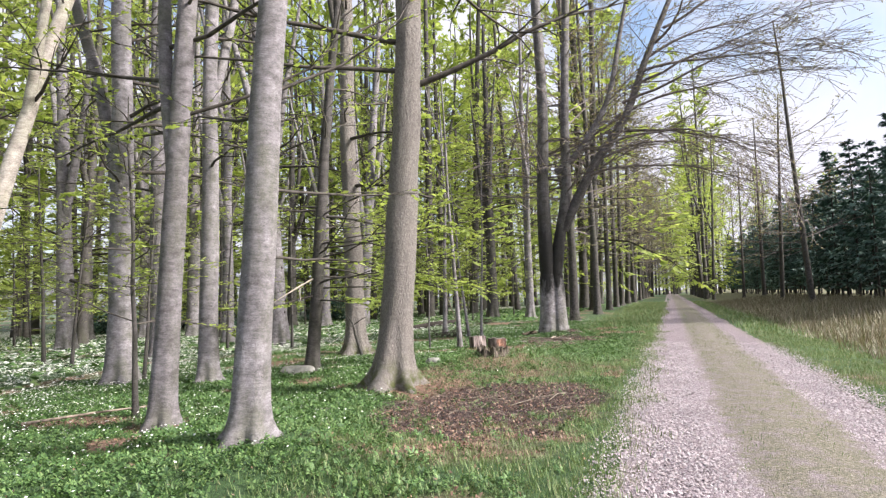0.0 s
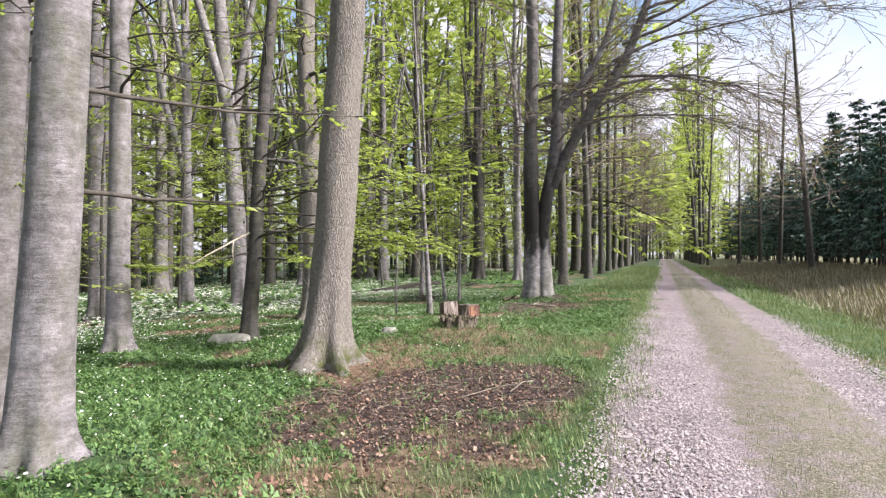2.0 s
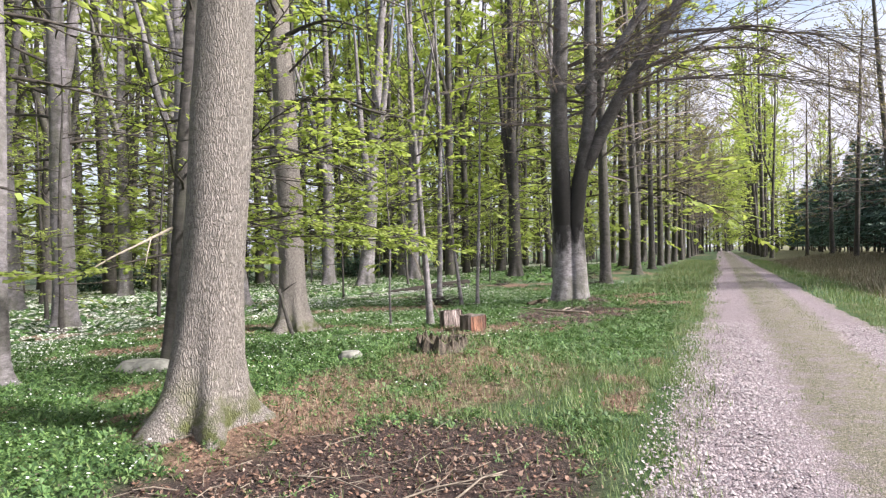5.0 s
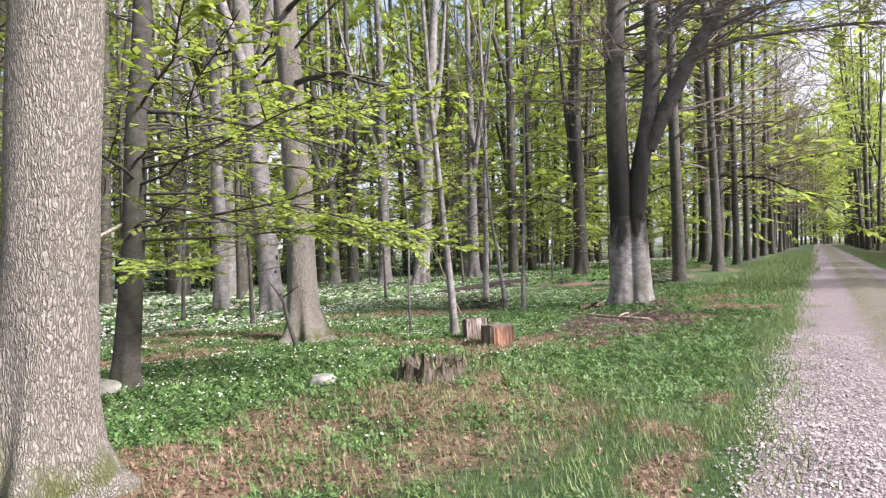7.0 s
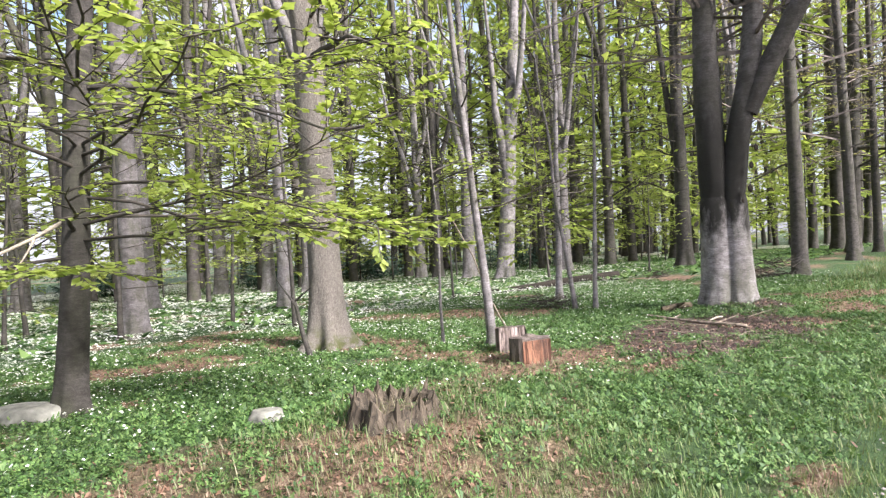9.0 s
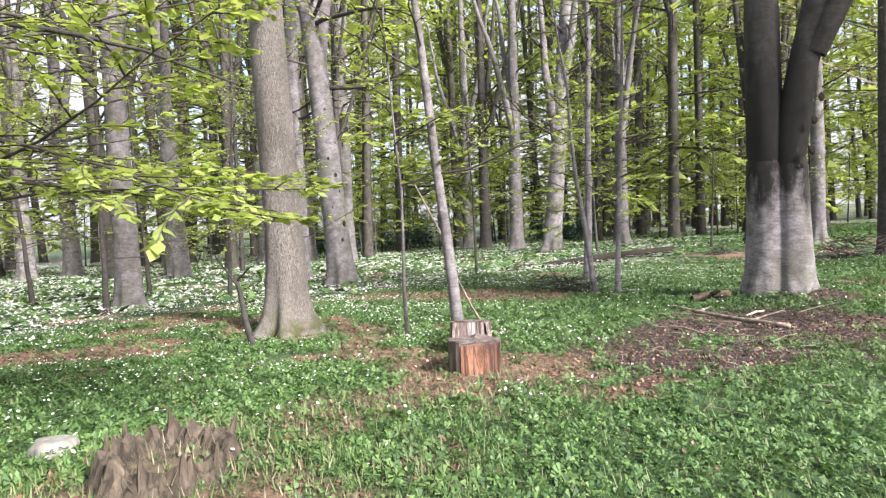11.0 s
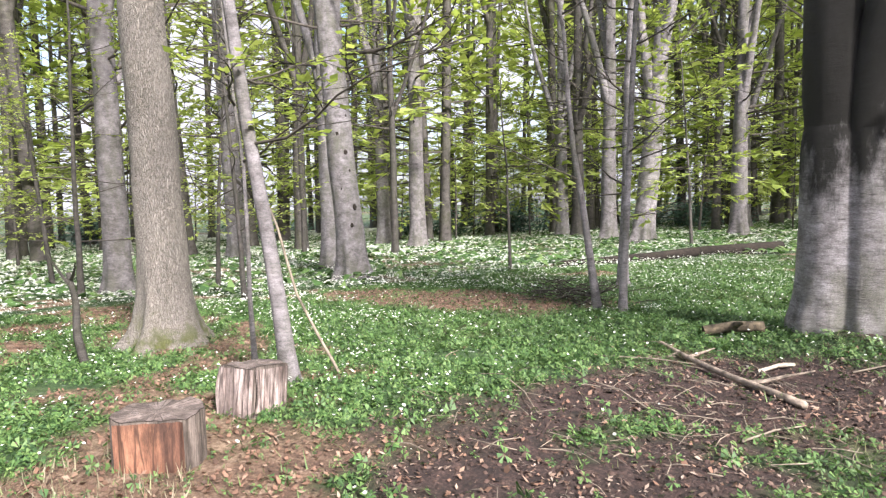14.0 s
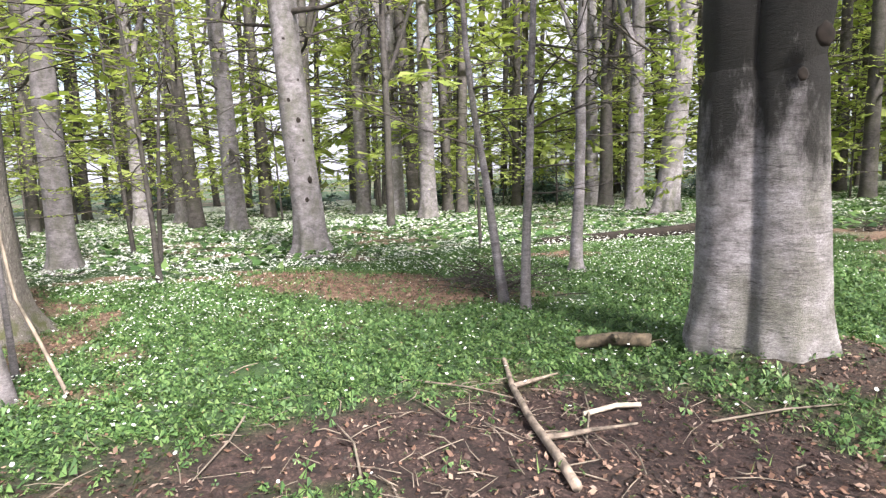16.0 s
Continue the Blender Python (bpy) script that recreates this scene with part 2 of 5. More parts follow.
def grain(colors, seams):
    """Split wood: long streaks along z, dark seams between them."""
    def build(nt, bsdf, out):
        streak = tex(nt, coords(nt, (1, 1, 0.11)), 17, 9, 0.74)
        blot = tex(nt, coords(nt, (1, 1, 0.45)), 8, 6, 0.7)
        fine = tex(nt, coords(nt, (1, 1, 0.3)), 70, 5, 0.75)
        crack = tex(nt, coords(nt, (1, 1, 0.05)), 11, 3, 0.5)
        c = ramp(nt, streak, [(0.3, seams), (0.42, colors[0]), (0.55, colors[1]), (0.7, colors[2])])
        c = mix(nt, 0.8, c, ramp(nt, blot, [(0.36, 0.35), (0.5, 0.85), (0.64, 1.2)]), 'MULTIPLY')
        c = mix(nt, 0.6, c, ramp(nt, fine, [(0.33, 0.5), (0.5, 1.0), (0.7, 1.35)]), 'MULTIPLY')
        c = mix(nt, ramp(nt, crack, [(0.47, 0.0), (0.493, 0.85), (0.503, 0.85), (0.526, 0.0)]), c, seams)
        nt.links.new(c, bsdf.inputs["Base Color"])
        bsdf.inputs["Roughness"].default_value = 0.8
        bump(nt, bsdf, mix(nt, 0.35, streak, fine), 0.8, 0.025)
    return build


def sawn(nt, bsdf, out):
    """Weathered sawn end: faint rings, blotches and dark radial checks."""
    sx = nt.nodes.new("ShaderNodeSeparateXYZ")
    nt.links.new(coords(nt), sx.inputs[0])
    turn = nt.nodes.new("ShaderNodeMath")
    turn.operation = 'ARCTAN2'
    nt.links.new(sx.outputs[1], turn.inputs[0])
    nt.links.new(sx.outputs[0], turn.inputs[1])
    spoke = nt.nodes.new("ShaderNodeTexNoise")
    spoke.noise_dimensions = '1D'
    spoke.inputs["Scale"].default_value, spoke.inputs["Detail"].default_value = 6.0, 3
    nt.links.new(turn.outputs[0], spoke.inputs["W"])
    blot = tex(nt, coords(nt), 11, 7, 0.72)
    fine = tex(nt, coords(nt), 80, 5, 0.75)
    c = ramp(nt, blot, [(0.34, (0.05, 0.036, 0.032)), (0.5, (0.13, 0.10, 0.093)), (0.64, (0.25, 0.20, 0.19))])
    c = mix(nt, 0.6, c, ramp(nt, fine, [(0.33, 0.5), (0.5, 1.0), (0.7, 1.3)]), 'MULTIPLY')
    c = mix(nt, ramp(nt, spoke.outputs[0], [(0.47, 0.0), (0.495, 0.8), (0.505, 0.8), (0.53, 0.0)]), c, (0.025, 0.018, 0.015))
    nt.links.new(c, bsdf.inputs["Base Color"])
    bsdf.inputs["Roughness"].default_value = 0.88
    bump(nt, bsdf, mix(nt, 0.4, blot, fine), 0.7, 0.02)


REDWOOD = material("red_split_wood", grain([(0.11, 0.05, 0.035), (0.215, 0.098, 0.062), (0.31, 0.17, 0.11)], (0.05, 0.022, 0.015)))
SPLITWOOD = material("grey_split_wood", grain([(0.16, 0.115, 0.107), (0.31, 0.245, 0.235), (0.45, 0.375, 0.37)], (0.04, 0.028, 0.025)))
LOGBARK = material("log_bark", grain([(0.10, 0.077, 0.067), (0.18, 0.145, 0.13), (0.25, 0.21, 0.19)], (0.04, 0.03, 0.025)))
CUTWOOD = material("sawn_wood", sawn)
ROTTEN = material("mossy_rotten_wood", plain((0.085, 0.066, 0.045), 0.95, 0.8, 16))
STUMPWOOD = material("stump_wood", grain([(0.06, 0.045, 0.033), (0.105, 0.08, 0.06), (0.19, 0.155, 0.12)], (0.018, 0.013, 0.009)))
def stained_shaded_bark(nt, bsdf, out):
    beech_bark((0.34, 0.315, 0.335), (0.12, 0.106, 0.109), (0.13, 0.126, 0.10))(nt, bsdf, out)
    base = bsdf.inputs["Base Color"].links[0].from_socket
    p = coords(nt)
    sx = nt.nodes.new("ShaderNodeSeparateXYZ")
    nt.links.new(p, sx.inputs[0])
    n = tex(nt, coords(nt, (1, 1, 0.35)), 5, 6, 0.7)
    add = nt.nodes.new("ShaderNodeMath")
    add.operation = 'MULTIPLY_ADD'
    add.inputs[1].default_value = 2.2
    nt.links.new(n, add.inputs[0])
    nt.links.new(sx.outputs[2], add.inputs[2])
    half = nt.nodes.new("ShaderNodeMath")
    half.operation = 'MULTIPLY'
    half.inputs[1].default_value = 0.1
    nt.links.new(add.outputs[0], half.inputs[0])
    # Stain by height; its near-black also has the stems' shaded side painted in.
    stain_shade = ramp(nt, half.outputs[0], [(0.195, 0.0), (0.245, 0.98), (0.36, 0.92), (0.5, 0.45), (0.8, 0.3)])
    lines = tex(nt, coords(nt, (1, 1, 7)), 9, 6, 0.7)
    base = mix(nt, ramp(nt, lines, [(0.34, 0.8), (0.43, 0.0)]), base, (0.05, 0.043, 0.042))
    nt.links.new(mix(nt, stain_shade, base, (0.009, 0.0075, 0.006)), bsdf.inputs["Base Color"])


STAINED_SHADED = material("stained_shaded_beech_bark", stained_shaded_bark)
GROUND = material("forest_floor", ground_mat)
ROAD = material("gravel_road", road_mat)


# ---- the lie of the land: s is metres to the side of the road, u metres along it ----
RD = np.array((0.322, 0.947))
RN = np.array((-0.947, 0.322))
SIDE = 0.75


def su(x, y):
    return RN[0] * x + RN[1] * y + SIDE, RD[0] * x + RD[1] * y


def xy(s, u):
    s = s - SIDE
    return RN[0] * s + RD[0] * u, RN[1] * s + RD[1] * u


def vnoise(x, y, seed=0):
    """Smooth value noise in 0..1."""
    xi, yi = np.floor(x).astype(np.int64), np.floor(y).astype(np.int64)
    fx, fy = x - xi, y - yi
    fx, fy = fx * fx * (3 - 2 * fx), fy * fy * (3 - 2 * fy)

    def h(a, b):
        n = (a * 374761393 + b * 668265263 + seed * 1442695041) & 0xFFFFFFFF
        n = ((n ^ (n >> 13)) * 1274126177) & 0xFFFFFFFF
        return ((n ^ (n >> 16)) & 0xFFFF) / 65535.0
    return (h(xi, yi) * (1 - fx) + h(xi + 1, yi) * fx) * (1 - fy) + (h(xi, yi + 1) * (1 - fx) + h(xi + 1, yi + 1) * fx) * fy


def fbm(x, y, seed=0):
    return 0.5 * vnoise(x, y, seed) + 0.3 * vnoise(x * 2.1, y * 2.1, seed + 1) + 0.2 * vnoise(x * 4.3, y * 4.3, seed + 2)


def sstep(a, b, v):
    t = np.clip((v - a) / (b - a), 0, 1)
    return t * t * (3 - 2 * t)


def blob(x, y, cx, cy, rx, ry, turn=0.0):
    """1 inside a ragged ellipse, fading to 0 at its rim."""
    c, sn = math.cos(turn), math.sin(turn)
    dx, dy = x - cx, y - cy
    d = np.hypot((dx * c + dy * sn) / rx, (-dx * sn + dy * c) / ry)
    return 1 - sstep(0.75, 1.15, d + 0.7 * (fbm(x * 1.7, y * 1.7, 5) - 0.5))


def height(x, y):
    x, y = np.asarray(x, float), np.asarray(y, float)
    s, u = su(x, y)
    z = -0.024 * np.maximum(0, s - 4.5)
    z = np.where(z < -0.4, -0.4 - 0.9 * (1 - np.exp((z + 0.4) / 0.9)), z)
    z = z + 0.22 * np.exp(-((x - 1.1) ** 2 + (y - 12.0) ** 2) / 1.6)
    z = z + 0.06 * np.exp(-((x - 1.1) ** 2 + (y - 14.9) ** 2) / 4.0)
    z = z + 0.26 * np.exp(-((x - 3.98) ** 2 + (y - 20.50) ** 2) / 0.54)
    z = z + 0.10 * np.exp(-((x + 0.57) ** 2 + (y - 9.03) ** 2) / 0.65) + 0.08 * np.exp(-((x + 1.30) ** 2 + (y - 4.59) ** 2) / 0.64)
    z = z - 0.06 * np.exp(-((x - 0.63) ** 2 + (y - 7.16) ** 2) / 1.62)
    z = z - 0.22 * sstep(-2.7, -4.4, s) * (1 - sstep(-4.2, -8, s)) + 0.35 * sstep(-5, -11, s)
    off = sstep(0.5, 1.6, s) + sstep(-2.3, -3.2, s)
    z = z + off * (0.16 * (fbm(x * 0.45, y * 0.45, 11) - 0.5) + 0.05 * (fbm(x * 2.2, y * 2.2, 12) - 0.5))
    return (z) + 0.15 * np.exp(-((x + 1.59) ** 2 + (y - 5.08) ** 2) / 1.77)


def hz(x, y):
    return float(height(np.array([x]), np.array([y]))[0])


def zones(x, y):
    """Bare soil, leaf litter and dry grass, each 0..1."""
    s, u = su(x, y)
    soil = np.maximum.reduce([blob(x, y, 0.95, 7.75, 1.75, 1.15, 0.6), blob(x, y, 3.42, 17.53, 1.32, 2.53, -0.35) * (0.3 + 0.7 * sstep(0.29, 0.43, fbm(x * 1.7, y * 1.7, 98))),
                              blob(x, y, 0.73, 6.33, 1.34, 0.96, 0.5) * sstep(0.42, 0.6, fbm(x * 2.3, y * 2.3, 99)),
                              0.9 * blob(x, y, 4.04, 20.50, 0.87, 0.75)])
    litter = np.maximum.reduce([blob(x, y, 0.57, 5.43, 1.39, 0.75, 0.5) * (0.3 + 0.7 * sstep(0.38, 0.55, fbm(x * 2.1, y * 2.1, 96))), 0.8 * blob(x, y, 0.80, 6.85, 1.80, 1.17, 0.35) * sstep(0.4, 0.6, fbm(x * 2.4, y * 2.4, 95)), blob(x, y, -0.32, 9.15, 1.05, 0.95), blob(x, y, -1.99, 20.58, 2.77, 1.20, 0.2),
                                blob(x, y, 1.04, 10.72, 1.97, 1.39, 0.4) * (0.35 + 0.6 * sstep(0.4, 0.6, fbm(x * 2.2, y * 2.2, 97))), blob(x, y, 1.36, 13.15, 1.15, 0.90, 0.3) * 0.7 * sstep(0.44, 0.58, fbm(x * 2.2, y * 2.2, 94)), blob(x, y, 2.26, 14.91, 0.98, 0.73) * sstep(0.46, 0.58, fbm(x * 2.2, y * 2.2, 93)), blob(x, y, -5.18, 16.61, 1.38, 0.63),
                                blob(x, y, -3.92, 14.22, 1.60, 0.53, 0.4), blob(x, y, -4.61, 7.37, 0.95, 0.42), sstep(0.60, 0.70, fbm(x * 0.6, y * 0.6, 31)) * (1 - 0.8 * np.exp(-((x - 1.31) ** 2 + (y - 17.76) ** 2) / 3.41))])
    dry = sstep(-3.6, -5.0, s)
    return np.clip(soil, 0, 1), np.clip(litter * (s > 0.9), 0, 1), dry


def mesh_object(name, verts, faces, mat, parent=None, label="", smooth=False):
    me = bpy.data.meshes.new(name)
    if isinstance(faces, np.ndarray):
        k = faces.shape[1]
        me.vertices.add(len(verts))
        me.vertices.foreach_set("co", np.asarray(verts, np.float32).ravel())
        me.loops.add(faces.size)
        me.loops.foreach_set("vertex_index", faces.astype(np.int32).ravel())
        me.polygons.add(len(faces))
        me.polygons.foreach_set("loop_start", np.arange(0, faces.size, k, dtype=np.int32))
        me.update(calc_edges=True)
    else:
        me.from_pydata(verts, [], faces)
    if smooth:
        me.polygons.foreach_set("use_smooth", np.ones(len(me.polygons), bool))
    me.materials.append(mat)
    ob = new(name, me)
    if parent:
        ob.parent = parent
    if label:
        ob["label"] = label
    return ob


def spaced(lo, hi, step, end, growth=1.18):
    """Even steps between lo and hi, then growing ones out to the ends."""
    inner = list(np.arange(lo, hi, step))
    out, st = [hi], step
    while out[-1] < end:
        st *= growth
        out.append(out[-1] + st)
    left, st = [lo - step], step
    while left[-1] > -end:
        st *= growth
        left.append(left[-1] - st)
    return np.array(left[::-1] + inner + out)


def build_ground():
    gx, gy = spaced(-9, 7, 0.13, 1500), spaced(1.5, 25, 0.13, 1500)
    X, Y = np.meshgrid(gx, gy)
    x, y = X.ravel(), Y.ravel()
    verts = np.stack([x, y, height(x, y)], 1)
    s, u = su(x, y)
    verts[:, 2] -= 0.05 * ((s > -2.1) & (s < 0.4))
    nx, ny = len(gx), len(gy)
    i = (np.arange(ny - 1)[:, None] * nx + np.arange(nx - 1)[None, :]).ravel()
    ob = mesh_object("ground", verts, np.stack([i, i + 1, i + nx + 1, i + nx], 1), GROUND, smooth=True)
    col = ob.data.color_attributes.new("zones", 'FLOAT_COLOR', 'POINT')
    a, b, c = zones(x, y)
    col.data.foreach_set("color", np.stack([a, b, c, sstep(4, 7, s)], 1).astype(np.float32).ravel())
    return tagged(ob, "forest floor of dark soil, leaf litter and green plants", "ground", kind="structure")


def build_road():
    us = np.concatenate([np.arange(-12, 26, 0.12), np.arange(26, 80, 0.6), np.arange(80, 420, 4.0)])
    ss = np.linspace(-2.3, 0.70, 38)
    S, U = np.meshgrid(ss, us)
    s, u = S.ravel(), U.ravel()
    wob = (0.3 * (fbm(u * 0.9, np.sign(s + 0.8) * 5 + 9, 21) - 0.5) + 0.1 * (fbm(u * 4, np.sign(s + 0.8) * 5 + 9, 23) - 0.5)) * np.clip(np.abs(s + 0.8), 0, 1)
    x, y = xy(s + wob, u)
    z = height(x, y) + 0.012
    z += 0.035 * np.exp(-((s + 0.95) / 0.4) ** 2) - 0.012 * np.exp(-((s - 0.2) / 0.3) ** 2) - 0.012 * np.exp(-((s + 1.95) / 0.3) ** 2)
    z += 0.018 * (fbm(x * 3, y * 3, 22) - 0.5)
    rim = np.minimum(s + 2.3, 0.70 - s)
    z -= 0.05 * (1 - sstep(0, 0.16, rim))
    n = len(ss)
    i = (np.arange(len(us) - 1)[:, None] * n + np.arange(n - 1)[None, :]).ravel()
    ob = mesh_object("road", np.stack([x, y, z], 1), np.stack([i, i + 1, i + n + 1, i + n], 1), ROAD, smooth=True)
    mid = sstep(-1.75, -1.35, s) * (1 - sstep(-0.6, -0.2, s))
    mid = np.maximum(mid, 0.95 * (1 - sstep(0.05, 0.42, rim)))
    col = ob.data.color_attributes.new("zones", 'FLOAT_COLOR', 'POINT')
    col.data.foreach_set("color", np.stack([mid, mid, mid, np.ones_like(mid)], 1).astype(np.float32).ravel())
    return tagged(ob, "pinkish gravel forest road with a worn grassy middle strip", "road", kind="structure")


build_ground()
build_road()


# ---- shapes for trees ----
class Shape:
    """Collects tubes and leaves for one mesh."""

    def __init__(self):
        self.v, self.f = [], []

    def tube(self, pts, radii, seg=6, lobes=0.0, rough=0.0, cap=True):
        n0 = len(self.v)
        pts = [Vector(p) for p in pts]
        side = Vector((1, 0, 0))
        for k, (p, r) in enumerate(zip(pts, radii)):
            d = (pts[min(k + 1, len(pts) - 1)] - pts[max(k - 1, 0)]).normalized()
            side = (side - d * side.dot(d))
            side = side.normalized() if side.length > 1e-4 else d.orthogonal().normalized()
            other = d.cross(side)
            for j in range(seg):
                a = 2 * math.pi * j / seg
                rr = r
                if rough:
                    rr *= 1 + rough * noise.noise((math.cos(a) * 1.6, math.sin(a) * 1.6, p.z * 0.9 + pts[0].x * 7))
                if lobes:
                    rr *= 1 + lobes * math.exp(-p.z * 3.2 / max(0.3, radii[0] * 2)) * (0.5 + 0.9 * noise.noise((math.cos(a) * 2.2 + pts[0].x * 3, math.sin(a) * 2.2, 0.3)) + 0.35 * math.sin(a * 5 + pts[0].x))
                self.v.append(tuple(p + side * (math.cos(a) * rr) + other * (math.sin(a) * rr)))
        for k in range(len(pts) - 1):
            for j in range(seg):
                a, b = n0 + k * seg + j, n0 + k * seg + (j + 1) % seg
                self.f.append((a, b, b + seg, a + seg))
        if cap:
            e = n0 + (len(pts) - 1) * seg
            self.f.append(tuple(range(e, e + seg)))

    def tuft(self, p, d, size, rnd):
        """A three-cornered spray of leaves for far crowns."""
        d = Vector(d)
        d.z += rnd.uniform(-0.45, 0.2)
        d.normalize()
        w = d.cross(Vector((rnd.uniform(-0.8, 0.8), rnd.uniform(-0.8, 0.8), 1))).normalized() * size * rnd.uniform(0.25, 0.5)
        n0 = len(self.v)
        m = p + d * size * rnd.uniform(0.2, 0.8)
        self.v += [tuple(p), tuple(p + d * size), tuple(m + w)]
        self.f.append((n0, n0 + 1, n0 + 2))

    def leaf(self, p, d, size, rnd, flat=0.5):
        """One pointed leaf, folded a little, from p along d."""
        d = Vector(d)
        d.z += rnd.uniform(-0.5, 0.25)
        d.normalize()
        w = d.cross(Vector((rnd.uniform(-flat, flat), rnd.uniform(-flat, flat), 1))).normalized() * size * 0.33
        n0 = len(self.v)
        m = p + d * size * 0.5
        self.v += [tuple(p), tuple(m + w), tuple(p + d * size), tuple(m - w)]
        self.f.append((n0, n0 + 1, n0 + 2, n0 + 3))


def wander(start, direction, length, n, bend, rnd, lift=0.0):
    """A crooked line of n points."""
    p, d = Vector(start), Vector(direction).normalized()
    out = [p.copy()]
    for k in range(n - 1):
        d = (d + Vector((rnd.uniform(-bend, bend), rnd.uniform(-bend, bend), rnd.uniform(-bend, bend) * 0.6 + lift))).normalized()
        p = p + d * (length / (n - 1))
        out.append(p.copy())
    return out


def spray(br, lf, start, direction, length, r, rnd, leaves, size, lift=0.02, twigs=6, sub=0.45, far=False, fine=None):
    """A bough with side twigs lying in a flat layer, and leaves along them."""
    line = wander(start, direction, length, 7, 0.3, rnd, lift)
    if far:
        br.tube(line[::2], [max(0.006, r * (1 - 0.85 * k / 3)) for k in range(4)], 3, cap=False)
    else:
        br.tube(line, [max(0.004, r * (1 - 0.85 * k / 6)) for k in range(7)], 5, cap=False)
    for k in range(twigs):
        f = 0.25 + 0.75 * (k + rnd.random()) / twigs
        i = min(5, int(f * 6))
        p = line[i].lerp(line[i + 1], f * 6 - i if f < 1 else 1.0)
        d = (line[i + 1] - line[i]).normalized()
        sidev = d.cross(Vector((0, 0, 1))) * (1 if k % 2 else -1)
        td = d * 0.7 + sidev * rnd.uniform(0.5, 1.1) + Vector((0, 0, rnd.uniform(-0.2, 0.2)))
        tl = length * sub * (1.15 - f) * rnd.uniform(0.6, 1.2) + 0.15
        tw = wander(p, td, tl, 4, 0.25, rnd, 0.0)
        if far:
            br.tube([tw[0], tw[3]], [max(0.006, r * 0.35), 0.004], 3, cap=False)
        else:
            (fine or br).tube(tw, [max(0.003, r * 0.4 * (1 - 0.28 * q)) for q in range(4)], 3, cap=False)
        for q in range(leaves):
            g = rnd.random() ** 0.7 * 3
            j = min(2, int(g))
            lp = tw[j].lerp(tw[j + 1], g - j)
            ld = (tw[j + 1] - tw[j]).normalized()
            a = rnd.uniform(-1.3, 1.3)
            ld = Matrix.Rotation(a, 3, 'Z') @ ld
            if far:
                lf.tuft(lp, ld, size * rnd.uniform(0.6, 1.35), rnd)
            else:
                lf.leaf(lp, ld, size * rnd.uniform(0.7, 1.3), rnd)


def stem_points(height_m, lean, rnd, n=14, wob=0.06):
    pts = []
    ox = oy = 0.0
    for k in range(n):
        f = k / (n - 1)
        z = height_m * f ** 1.35
        if k:
            ox += rnd.uniform(-wob, wob) * f
            oy += rnd.uniform(-wob, wob) * f
        pts.append(Vector((lean[0] * z + ox, lean[1] * z + oy, z)))
    pts[0].z = -0.12
    return pts


def flare(z, r, top, wide=0.32):
    """The trunk's radius at height z: wide at the foot, slim at the top."""
    return r * (1 + wide * math.exp(-z / 0.25)) * (1 - 0.75 * z / top)


def along(pts, z):
    for a, b in zip(pts, pts[1:]):
        if a.z <= z <= b.z and b.z > a.z:
            return a.lerp(b, (z - a.z) / (b.z - a.z))
    return pts[-1]


